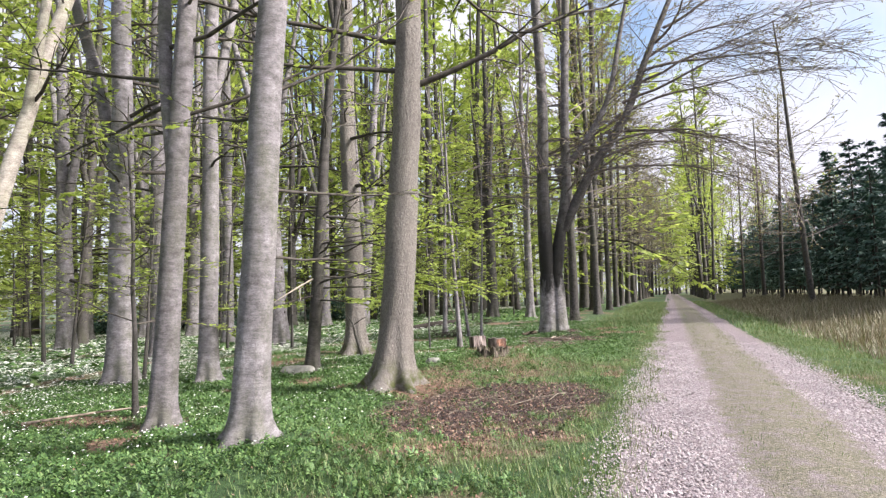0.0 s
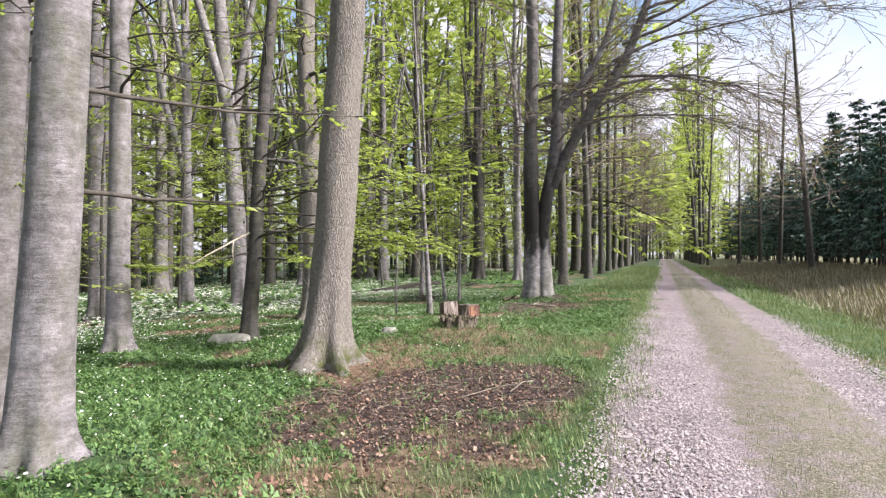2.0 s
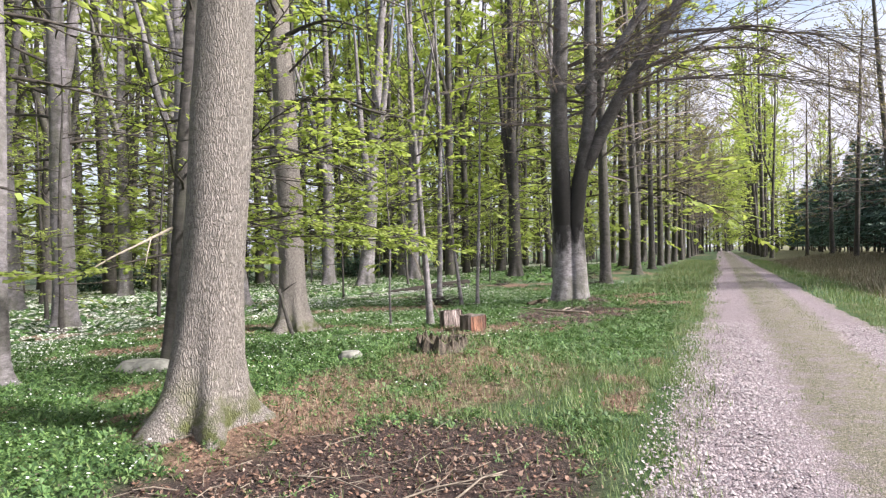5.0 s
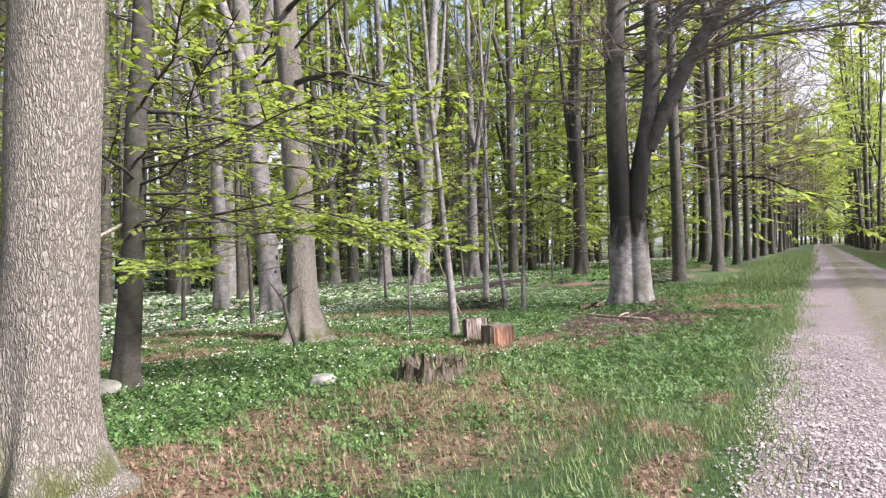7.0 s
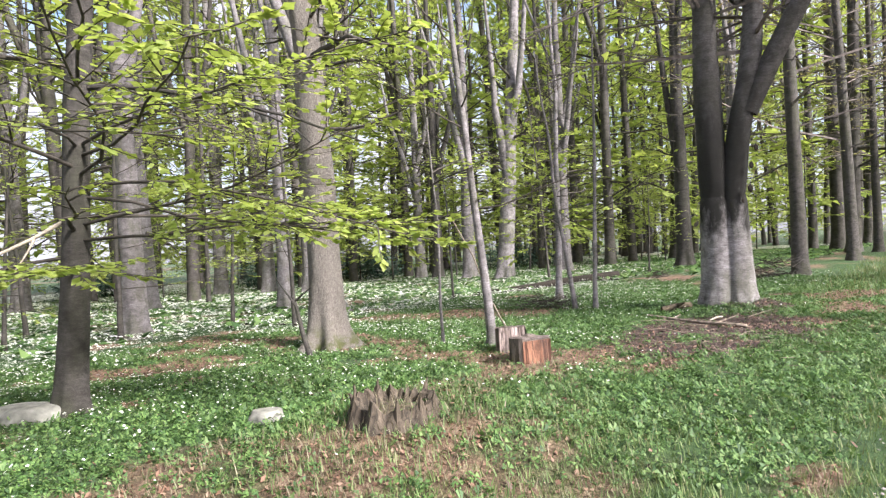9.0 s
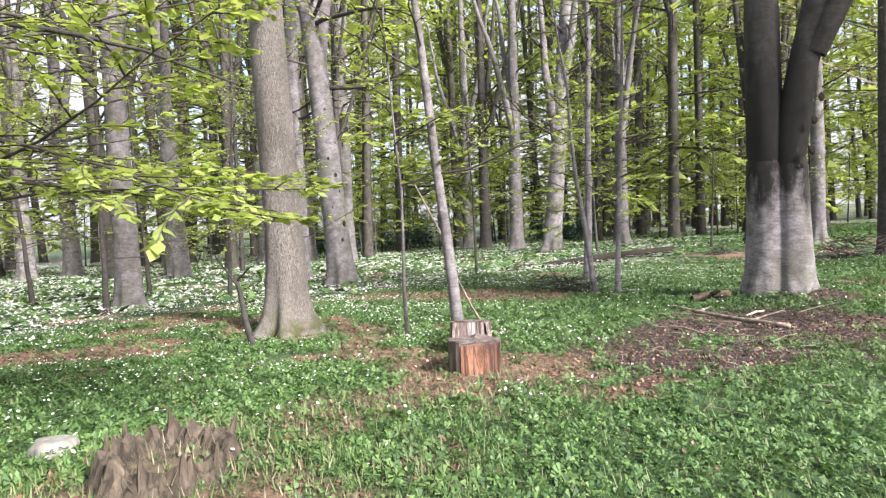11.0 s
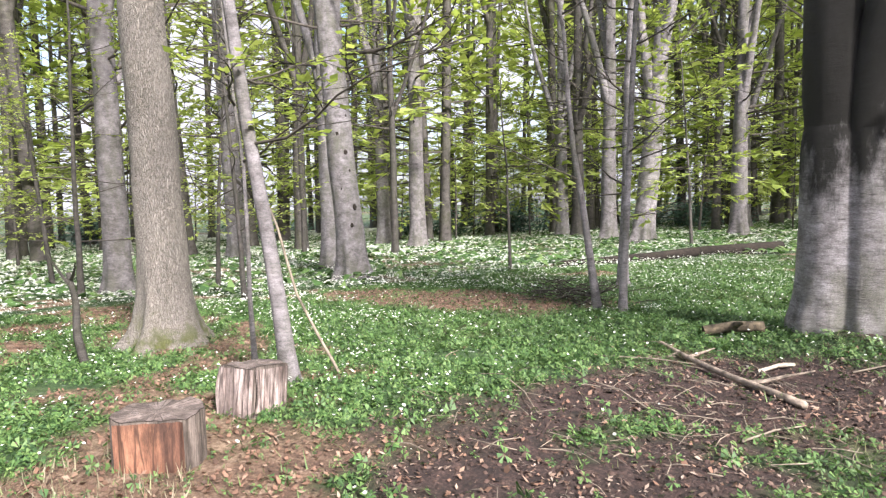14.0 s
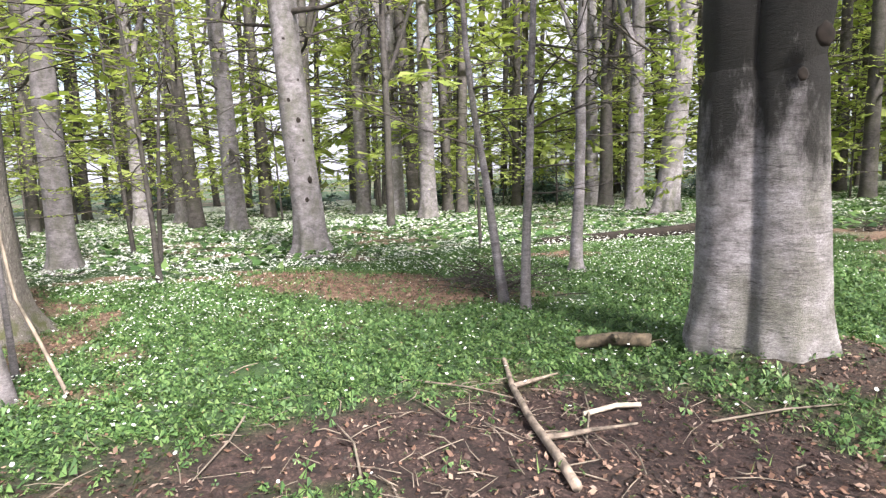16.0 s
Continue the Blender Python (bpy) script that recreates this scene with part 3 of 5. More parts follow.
def tree(name, label, r, top, lean, seed, bark, leafmat, seg=14, rings=14, low=2.5, boughs=22, leaves=7, size=0.11, reach=3.2,
         fork=None, lobes=0.35, upright=0.35, dense=6, group="", twigbark=None, share=1.0, far=False, extra=()):
    """A tree standing at the origin: trunk, boughs and foliage."""
    rnd = random.Random(seed)
    base = tagged(new(name), label, "tree", group)
    pts = stem_points(top, lean, rnd, rings)
    zs = [0.06, 0.16, 0.3, 0.55]
    foot = [Vector((lean[0] * z, lean[1] * z, z)) for z in zs]
    pts = [pts[0], *foot, *[p for p in pts[1:] if p.z > 0.8]]
    t = Shape()
    t.tube(pts, [flare(max(0, p.z), r, top, 0.5 if bark == OAK else 0.3) for p in pts], seg, lobes, 0.10)
    mesh_object("trunk", t.v, t.f, bark, base, smooth=True)
    br, lf, fine = Shape(), Shape(), Shape()
    stems = [pts]
    if fork:
        for z0, out, h2 in fork:
            p0 = along(pts, z0)
            d0 = Vector((out[0], out[1], 1.6))
            line = wander(p0, d0, h2, 9, 0.1, rnd, 0.08)
            r0 = flare(z0, r, top) * 0.72
            limb = Shape()
            limb.tube(line, [r0 * (1 - 0.8 * k / 8) for k in range(9)], 10, 0, 0.06)
            mesh_object("limb", limb.v, limb.f, bark, base, smooth=True)
            stems.append(line)
    todo = []
    for k in range(boughs):
        line = stems[k % len(stems)] if k % 3 == 0 else pts
        z = low + (top * 0.97 - low) * ((k + rnd.random()) / boughs) ** 1.1
        p = along(line, max(z, line[0].z + 0.3))
        a = rnd.uniform(0, 2 * math.pi)
        f = (z - low) / max(1.0, top - low)
        length = reach * (1.0 - 0.55 * f) * rnd.uniform(0.6, 1.25)
        d = Vector((math.cos(a), math.sin(a), upright * (0.2 + 3.0 * f) + rnd.uniform(-0.15, 0.3)))
        rb = max(0.012, flare(z, r, top) * rnd.uniform(0.12, 0.3))
        todo.append((p, d, length, rb, 0.05 if f > 0.35 else -0.01))
    for z, d, length, *some in extra:
        todo.append((along(pts, z), Vector(d), length, 0.02, -0.01, *some))
    for k, (p, d, length, rb, lift, *some) in enumerate(todo):
        if k < boughs:
            spray(br, lf, p, d, length, rb, rnd, leaves if rnd.random() < share else 0, size, lift, dense, 0.45, far, fine)
        else:
            spray(br, lf, p, d, length, rb, rnd, *(some or (22,)), size, lift, 20 if not some else 8, 0.32, far, fine)
        if not far:
            mesh_object("bough", br.v, br.f, twigbark or TWIG, base, smooth=True)
            br = Shape()
    if fine.v:
        mesh_object("twigwork", fine.v, fine.f, twigbark or TWIG, base)["kind"] = "stuff"
    if br.v:
        mesh_object("crown", br.v, br.f, twigbark or TWIG, base)["kind"] = "stuff"
    if lf.v:
        mesh_object("foliage", lf.v, lf.f, leafmat, base)["kind"] = "stuff"
    return base


def place(ob, x, y, turn=0.0, scale=1.0):
    ob.matrix_basis = pose(x, y, hz(x, y), 0, 0, turn) @ Matrix.Scale(scale, 4)
    return ob


# ---- the trees beside the road and in the near wood ----
PALE_LEAN = (-0.045, -0.05)
def oak(x, y, r, lean, seed, label):
    ob = tree("oak_tree", label, r, 19, lean, seed, OAK, LEAF, 72, 40, 4.6, 26, 5, 0.09, 4.0, None, 0.42, 0.4, 7)
    return place(ob, x, y)


def near_beech(x, y, r, lean, seed, label, bark=None, low=3.0, fork=None, top=20, boughs=34, reach=3.4, leaves=8, share=0.85, seg=32, size=0.085, name="beech_tree", extra=()):
    rf = random.Random(seed + 500)
    fork = fork or [(rf.uniform(4.6, 6), (rf.uniform(-0.6, 0.6), rf.uniform(-0.5, 0.5)), 10), (rf.uniform(6.5, 8.5), (rf.uniform(-0.6, 0.6), rf.uniform(-0.5, 0.5)), 9)]
    ob = tree(name, label, r, top, lean, seed, bark or BEECH, LEAF, seg, 20, low, boughs, leaves, size, reach, fork, 0.38, 0.35, 7, share=share, extra=extra)
    return place(ob, x, y)


oak(-0.60, 8.97, 0.272, (0.07, 0.015), 1, "tall oak tree with ridged grey-brown bark and mossy foot")
oak(-2.50, 16.35, 0.285, (-0.02, -0.01), 2, "oak tree with furrowed brown bark among white anemones")
near_beech(-1.45, 4.88, 0.164, (0.055, 0.02), 3, "straight grey tree with ringed bark beside the road verge", None, 4.4, None, 19, 20, 3.5, 5,
           extra=[(1.65, (1.07, 1.75, 0.35), 2.3, 4), (2.3, (1.1, 1.3, 0.3), 2.6, 4), (3.2, (0.9, 1.2, 0.5), 3.0, 5), (3.0, (-1, 0.6, 0.2), 2.5, 5)])
near_beech(-4.40, 10.90, 0.185, (0.0, 0.02), 4, "slim grey beech with smooth bark among white flowers", None, 4.0)
near_beech(-6.75, 12.00, 0.28, (-0.01, 0.0), 5, "grey beech forking into two tall stems", None, 4.2, [(3.6, (-0.5, 0.1), 13)])
near_beech(-3.15, 6.65, 0.152, (0.045, 0.02), 6, "grey beech with two stems rising from one foot", None, 3.6, [(2.9, (-0.35, 0.1), 12)])
near_beech(-2.68, 12.02, 0.14, (0.075, 0.04), 7, "slender dark tree leaning beside a flat stone", DARKBEECH, 1.7, None, 15, 24, 3.0, 12, 1.0,
           extra=[(1.9, (1, -0.05, 0.02), 3.9), (2.3, (1, 0.06, 0.0), 4.1), (2.6, (0.95, -0.1, 0.0), 4.0), (1.75, (1, -0.2, 0.0), 3.4), (1.5, (0.8, -0.6, 0.05), 2.6), (2.2, (1, 0.1, 0.0), 3.8), (2.4, (0.9, -0.35, 0.1), 3.9), (2.7, (1, -0.05, 0.08), 4.0),
                  (1.6, (-0.3, -1, 0.0), 2.2), (3.0, (0.8, 0.4, 0.1), 3.4), (3.3, (1, -0.3, 0.1), 3.6), (2.0, (0.5, 0.8, 0.0), 3.0)])
near_beech(-6.50, 22.35, 0.34, PALE_LEAN, 8, "pale silver beech with dark branch scars leaning slightly", None, 4.8, None, 22)
near_beech(-16.5, 24.75, 0.37, (-0.02, -0.02), 9, "pale grey beech standing in white anemones")
near_beech(-9.0, 18.0, 0.27, (-0.02, 0.0), 10, "grey beech among white anemones", None, 3.8)
near_beech(-9.0, 23.5, 0.24, (0.0, 0.0), 11, "grey beech among white anemones", None, 3.6)
near_beech(-5.7, 36.2, 0.42, (0.07, 0.085), 12, "grey beech leaning strongly over the wood floor", None, 4.5, None, 22)
near_beech(2.5, 39.0, 0.38, (0.0, 0.0), 13, "straight grey beech in the open wood", DARKBEECH, 4.5)
near_beech(4.7, 36.7, 0.27, (0.0, 0.0), 14, "straight grey beech in the open wood", None, 4.5)
near_beech(-11.0, 27.8, 0.13, (0.0, 0.0), 15, "slim grey beech trunk in the wood", DARKBEECH, 3.5)
near_beech(-4.0, 42.4, 0.37, (0.01, 0.02), 16, "grey beech trunk in the wood", None, 4.5)
near_beech(-16.2, 27.5, 0.10, (0.0, 0.0), 17, "slim dark beech pole", DARKBEECH, 2.5)
near_beech(-26.6, 24.1, 0.38, (-0.02, 0.0), 18, "pale grey beech standing in white anemones")
near_beech(-26.3, 26.0, 0.40, (-0.03, 0.0), 19, "pale grey beech standing in white anemones")
near_beech(-14.4, 32.3, 0.38, (0.0, 0.0), 22, "tall grey beech trunk in the wood", None, 4.5, seg=18)
near_beech(-17.5, 33.0, 0.34, (-0.01, 0.01), 23, "tall grey beech trunk in the wood", None, 4.5, seg=18)
near_beech(-13.3, 42.6, 0.36, (0.0, 0.0), 24, "tall grey beech trunk in the wood", None, 4.5, seg=18)
near_beech(-11.4, 41.0, 0.34, (0.01, 0.0), 25, "tall grey beech trunk in the wood", DARKBEECH, 4.5, seg=18)
near_beech(-8.6, 39.0, 0.37, (0.0, 0.01), 26, "tall grey beech trunk in the wood", None, 4.5, seg=18)
near_beech(-6.1, 50.4, 0.36, (0.0, 0.0), 27, "tall grey beech trunk in the wood", None, 4.5, seg=18)
near_beech(-21.3, 33.6, 0.38, (0.0, 0.0), 28, "tall grey beech trunk in the wood", None, 4.5, seg=18)
near_beech(-7.55, 8.25, 0.15, (0.19, 0.15), 21, "pale slender tree leaning over the wood floor", PALE, 4.5, None, 16, 14, 2.5, 6)
near_beech(-0.20, 23.4, 0.09, (0.02, 0.02), 20, "slim pale young beech with bare side branches", None, 1.6, None, 10, 20, 2.0, 2, 0.5, 16)


def forked_beech(x, y, size):
    """The double-stemmed beech whose limb sweeps out over the road."""
    rnd = random.Random(77)
    base = tagged(new("forked_beech"), "old double-stemmed beech, dark stained bark with painted shade, limbs arching over the road", "tree")
    right = Vector((0.985, -0.17, 0))

    def at(points):
        return [right * p[0] + Vector((0, 0.10 * p[0], p[1])) for p in points]

    def smooth_line(pts, n):
        out = []
        m = len(pts) - 1
        for k in range(n):
            f = k / (n - 1) * m
            i = min(m - 1, int(f))
            a, b, c, d = pts[max(0, i - 1)], pts[i], pts[i + 1], pts[min(m, i + 2)]
            t = f - i
            out.append(0.5 * ((2 * b) + (c - a) * t + (2 * a - 5 * b + 4 * c - d) * t * t + (3 * b - a - 3 * c + d) * t ** 3))
        return out
    # the two stems are grown together up to the fork
    rings, seg = 44, 72
    fused = Shape()
    for k in range(rings):
        z = -0.2 + 1.95 * k / (rings - 1)
        f = max(0.0, z) / 1.75
        swell = (1 + 0.16 * math.exp(-max(0, z) / 0.25)) * (1 - 0.5 * max(0.0, (z - 1.3) / 0.45) ** 2)
        lobes = ((-0.115 + 0.015 * f, 0.0, 0.232), (0.175 - 0.03 * f, 0.03, 0.192))
        for j in range(seg):
            a = 2 * math.pi * j / seg
            d = (math.cos(a), math.sin(a))
            far = 0.0
            for cx, cy, r in lobes:
                dot = d[0] * cx + d[1] * cy
                under = (r * swell) ** 2 - (cx * cx + cy * cy - dot * dot)
                if under > 0:
                    far += max(0.0, dot + math.sqrt(under)) ** 14
            rr = far ** (1 / 14)
            rr *= 1 + 0.05 * noise.noise((d[0] * 2.1, d[1] * 2.1, z * 1.1)) + 0.015 * noise.noise((d[0] * 7, d[1] * 7, z * 5))
            rr *= 1 + 0.13 * math.exp(-max(0, z) / 0.14) * (0.4 + noise.noise((d[0] * 2.6, d[1] * 2.6, 4.0)) + 0.3 * math.sin(a * 5))
            p = right * (d[0] * rr + 0.03) + Vector((0.17, 0.985, 0)) * (d[1] * rr)
            fused.v.append((p.x, p.y, z))
    for k in range(rings - 1):
        for j in range(seg):
            a, b = k * seg + j, k * seg + (j + 1) % seg
            fused.f.append((a, b, b + seg, a + seg))
    fused.f.append(tuple(range((rings - 1) * seg, rings * seg)))
    mesh_object("trunk", fused.v, fused.f, STAINED_SHADED, base, smooth=True)
    stems = [
        ("stem", [(-0.07, 1.2), (-0.07, 1.6), (-0.09, 2.2), (-0.10, 3.0), (-0.10, 4.2), (-0.02, 7), (-0.2, 12), (-0.4, 17)], 0.226, 0.10, 44),
        ("stem", [(0.16, 1.2), (0.18, 1.6), (0.24, 2.1), (0.32, 2.6), (0.48, 3.4), (0.57, 4.4), (0.60, 6.0), (0.8, 10), (0.9, 14)], 0.188, 0.085, 36),
        ("limb", [(0.42, 2.75), (0.8, 3.5), (1.4, 4.6), (2.3, 5.9), (3.0, 7.6), (3.8, 9.4), (5.0, 12)], 0.15, 0.045, 22),
        ("limb", [(0.3, 4.4), (0.9, 4.9), (1.4, 5.6), (1.9, 6.6), (2.3, 8.4), (2.9, 11)], 0.11, 0.04, 14),
    ]
    br, lf = Shape(), Shape()
    for n, (part_name, pts, r0, r1, seg) in enumerate(stems):
        line = smooth_line(at(pts), 48)
        m = len(line) - 1
        radii = [(r0 + (r1 - r0) * (k / m) ** 1.4) * (min(1.0, 0.72 + 0.031 * k) if n < 2 else 1.0) for k in range(m + 1)]
        t = Shape()
        t.tube(line, radii, seg, 0, 0.09)
        mesh_object(part_name, t.v, t.f, STAINED_SHADED, base, smooth=True)
        for k in range(24):
            i = rnd.randrange(12 if n > 1 else 24, m)
            p = line[i]
            a = rnd.gauss(0.0, 0.9) if n > 1 else rnd.uniform(0, 6.28)
            d = Matrix.Rotation(a, 3, 'Z') @ right + Vector((0, 0, rnd.uniform(-0.1, 0.7)))
            spray(br, lf, p, d, rnd.uniform(1.2, 3.6), radii[i] * rnd.uniform(0.12, 0.28), rnd, 4 if rnd.random() < 0.6 else 0, 0.08, -0.03, 11, 0.5, True)
    # long boughs that arch across the road and droop
    for k in range(11):
        p = at([(1.0 + 0.25 * k, 4.2 + 0.42 * k)])[0]
        d = Matrix.Rotation(rnd.uniform(-0.9, 0.9), 3, 'Z') @ right + Vector((0, 0, rnd.uniform(0.1, 0.8)))
        line = wander(p, d, rnd.uniform(3.0, 6.0), 12, 0.24, rnd, rnd.uniform(-0.11, 0.0))
        br.tube(line, [0.045 * (1 - 0.085 * q) for q in range(12)], 5)
        for q in range(3, 12):
            for w in range(3):
                dd = (line[q] - line[q - 1]).normalized() + Vector((rnd.uniform(-0.8, 0.8), rnd.uniform(-0.8, 0.8), rnd.uniform(-0.5, 0.3)))
                spray(br, lf, line[q], dd, rnd.uniform(0.8, 2.2), 0.009, rnd, 3, 0.06, -0.02, 7, 0.5, True)
    mesh_object("crown", br.v, br.f, HAZEDTWIG, base)["kind"] = "stuff"
    mesh_object("foliage", lf.v, lf.f, AVELEAF, base)["kind"] = "stuff"
    return place(base, x, y, 0, size)


forked_beech(3.60, 20.30, 1.24)


# ---- young trees of the understorey ----
def sapling(name, label, r, top, seed, lean=(0, 0), low=1.2, boughs=12, leaves=10, reach=1.7, size=0.075, bark=None, share=1.0):
    return tree(name, label, r, top, lean, seed, bark or DARKBEECH, LEAF, 10, 9, low, boughs, leaves, size, reach, None, 0.2, 0.12, 7, share=share)


place(sapling("sapling", "leaning grey sapling with a sawn-off side branch beside two log seats", 0.056, 6.5, 31, (-0.03, -0.10), 1.6, 11, 6, 1.5, 0.075, BEECH), 0.42, 16.15, 0, 1.2)
place(sapling("sapling", "thin leaning sapling with bare forked top", 0.045, 4.6, 32, (-0.10, -0.08), 1.5, 10, 2, 1.3, 0.07, BEECH, 0.5), 0.72, 20.8, 0, 1.2)
place(sapling("sapling", "thin upright sapling with bare horizontal twigs", 0.042, 5.5, 33, (0.02, 0.02), 1.0, 16, 2, 1.6, 0.07, BEECH, 0.5), 1.16, 20.65, 0, 1.2)
place(sapling("sapling", "thin green-barked sapling among anemones", 0.02, 4.0, 34, (-0.02, -0.02), 1.6, 8, 6, 1.2, 0.075, BEECH), -0.42, 16.3, 0, 1.2)
SAPS = [sapling("young_beech", "young beech with flat layers of bright new leaves", 0.04 + 0.01 * k, 4.5 + 0.9 * k, 40 + k, (0.02, 0.0), 1.1, 14 + 2 * k, 12, 2.1 + 0.2 * k) for k in range(3)]
rnd = random.Random(5)
SAP_SPOTS = [(-5.0, 18.7, 1), (-12.4, 17.6, 2), (-6.3, 12.1, 0), (-10.4, 15.9, 1), (-8.4, 17.1, 2), (-3.8, 24.9, 0),
             (-11.0, 19.8, 2), (-7.4, 19.4, 1), (-4.0, 7.6, 0), (-7.3, 8.7, 2), (1.1, 35.5, 0), (4.6, 36.8, 1)]
for k, (x, y, v) in enumerate(SAP_SPOTS):
    m = pose(x, y, hz(x, y), rnd.uniform(-3, 3), rnd.uniform(-3, 3), rnd.uniform(0, 360))
    if k < 3:
        SAPS[v if k else 1].matrix_basis = m
    else:
        copy_thing(SAPS[v], m)


# ---- the wood beyond ----
WOOD = [tree("beech_tree", "grey beech trunk with a fresh yellow-green crown", 0.16 + 0.03 * k, 19 + k, ((0.02, 0.0), (-0.015, 0.02), (0.0, -0.02), (0.03, 0.02))[k], 60 + k, FARBARK, LEAF,
             10, 11, 2.4 + 0.6 * k, 30, 9, 0.24, 3.9, [(4.2 + 0.7 * k, (0.5, 0.2), 11), (6.0, (-0.5, 0.1), 10), (8.0, (0.1, -0.6), 8)] if k % 2 else [(5.0 + k, (-0.4, -0.4), 11), (7.5, (0.5, 0.1), 9)], 0.3, 0.3, 6,
             "beech trees of the wood", far=True) for k in range(4)]
WOODFAR = [tree("beech_tree", "distant grey beech with a yellow-green crown", 0.18, 20, (0.01, 0.01), 260 + k, FARBARK, LEAF, 6, 7, 2.0, 32, 9, 0.40, 4.2, [(6.5 + k, (-0.3, -0.3), 10)],
                0.2, 0.3, 5, "beech trees of the wood", far=True) for k in range(2)]
FARSAP = [tree("young_beech", "young beech of the understorey with layered new leaves", 0.05, 6.5 + 1.5 * k, (0.02, 0.01), 160 + k, FARBARK, LEAF, 6, 6, 1.3, 24, 11, 0.20, 2.7,
               None, 0.2, 0.1, 7, "young beeches of the wood", far=True) for k in range(2)]
spots = [(o.location.x, o.location.y) for o in scene.objects if o.get("category") == "tree" and o.parent is None]
first, first_far = [True] * 4, [True] * 2
count = 0
tries = 0
while count < 165 and tries < 20000:
    tries += 1
    s, u = 5.0 + 62 * rnd.random() ** 1.25, -6 + 120 * rnd.random()
    x, y = xy(s, u)
    if x > -20 and y < 46 and s < 26 and u > -2:
        continue
    if s < 5.5 and u < 36 or s < 17 and u > 34 and rnd.random() < 0.6:
        continue
    gap = 1.9 + 0.018 * math.hypot(x, y)
    if any((x - a) ** 2 + (y - b) ** 2 < gap * gap for a, b in spots):
        continue
    spots.append((x, y))
    count += 1
    k = rnd.randrange(4)
    m = pose(x, y, hz(x, y) - 0.05, rnd.uniform(-2.5, 2.5), rnd.uniform(-2.5, 2.5), rnd.uniform(0, 360)) @ Matrix.Scale(rnd.uniform(1.1, 1.55), 4)
    if math.hypot(x - 2, y - 8) > 30:
        if first_far[k % 2]:
            WOODFAR[k % 2].matrix_basis, first_far[k % 2] = m, False
        else:
            copy_thing(WOODFAR[k % 2], m)
    elif first[k]:
        WOOD[k].matrix_basis, first[k] = m, False
    else:
        copy_thing(WOOD[k], m)
k = 0
for _ in range(260):
    s, u = 7 + 42 * rnd.random(), -2 + 75 * rnd.random()
    x, y = xy(s, u)
    if k > 70 or (x > -11 and y < 33 and u > 0):
        continue
    m = pose(x, y, hz(x, y), rnd.uniform(-4, 4), rnd.uniform(-4, 4), rnd.uniform(0, 360)) @ Matrix.Scale(rnd.uniform(0.8, 1.25), 4)
    if k < 2:
        FARSAP[k].matrix_basis = m
    else:
        copy_thing(FARSAP[k % 2], m)
    k += 1

# the avenue along both sides of the road
AVE = [tree("avenue_tree", "tall grey avenue tree with fine budding twigs", 0.21, 20, (-0.01 + 0.02 * k, -0.02), 80 + k, FARBARK, AVELEAF, 14, 12, 4.0, 46, 8, 0.15, 6.2,
            None, 0.35, 0.3, 11, "trees of the avenue", twigbark=HAZEDTWIG, far=True) for k in range(2)]
ave_spots = [(4.35, 29.0), (4.3, 38.5), (4.4, 47.5)] + [(4.2 + rnd.uniform(-0.3, 0.3), 54.5 + 7 * k) for k in range(16)]
ave_spots += [(-5.0 + rnd.uniform(-0.3, 0.3), 84 + 5 * k) for k in range(14)] + [(rnd.uniform(-40, 40), 165 + rnd.uniform(0, 60)) for k in range(34)]
ave_spots += [(-9.0 + rnd.uniform(-1.2, 1.2), 46 + 11 * k) for k in range(4)]
ave_spots += [(sg * (3.2 + 14 * rnd.random() ** 1.5), 130 + rnd.uniform(0, 50)) for sg in (-1, 1) for k in range(10)] + [(rnd.uniform(-9, 8), 176 + rnd.uniform(0, 16)) for k in range(14)]
for k, (s, u) in enumerate(ave_spots):
    x, y = xy(s, u)
    m = pose(x, y, hz(x, y) - 0.03, rnd.uniform(-2, 2), rnd.uniform(-2, 2), rnd.uniform(0, 360)) @ Matrix.Scale(rnd.uniform(0.98, 1.2), 4)
    if s < -7 and u < 105:
        copy_thing(AVE[k % 2], m @ Matrix.Scale(0.75, 4))
    elif s < 0 or u > 160:
        copy_thing(WOODFAR[k % 2] if u > 75 else WOOD[k % 4], m @ Matrix.Scale(1.0, 4))
    elif k < 2:
        AVE[k].matrix_basis = m
    else:
        copy_thing(AVE[k % 2], m)


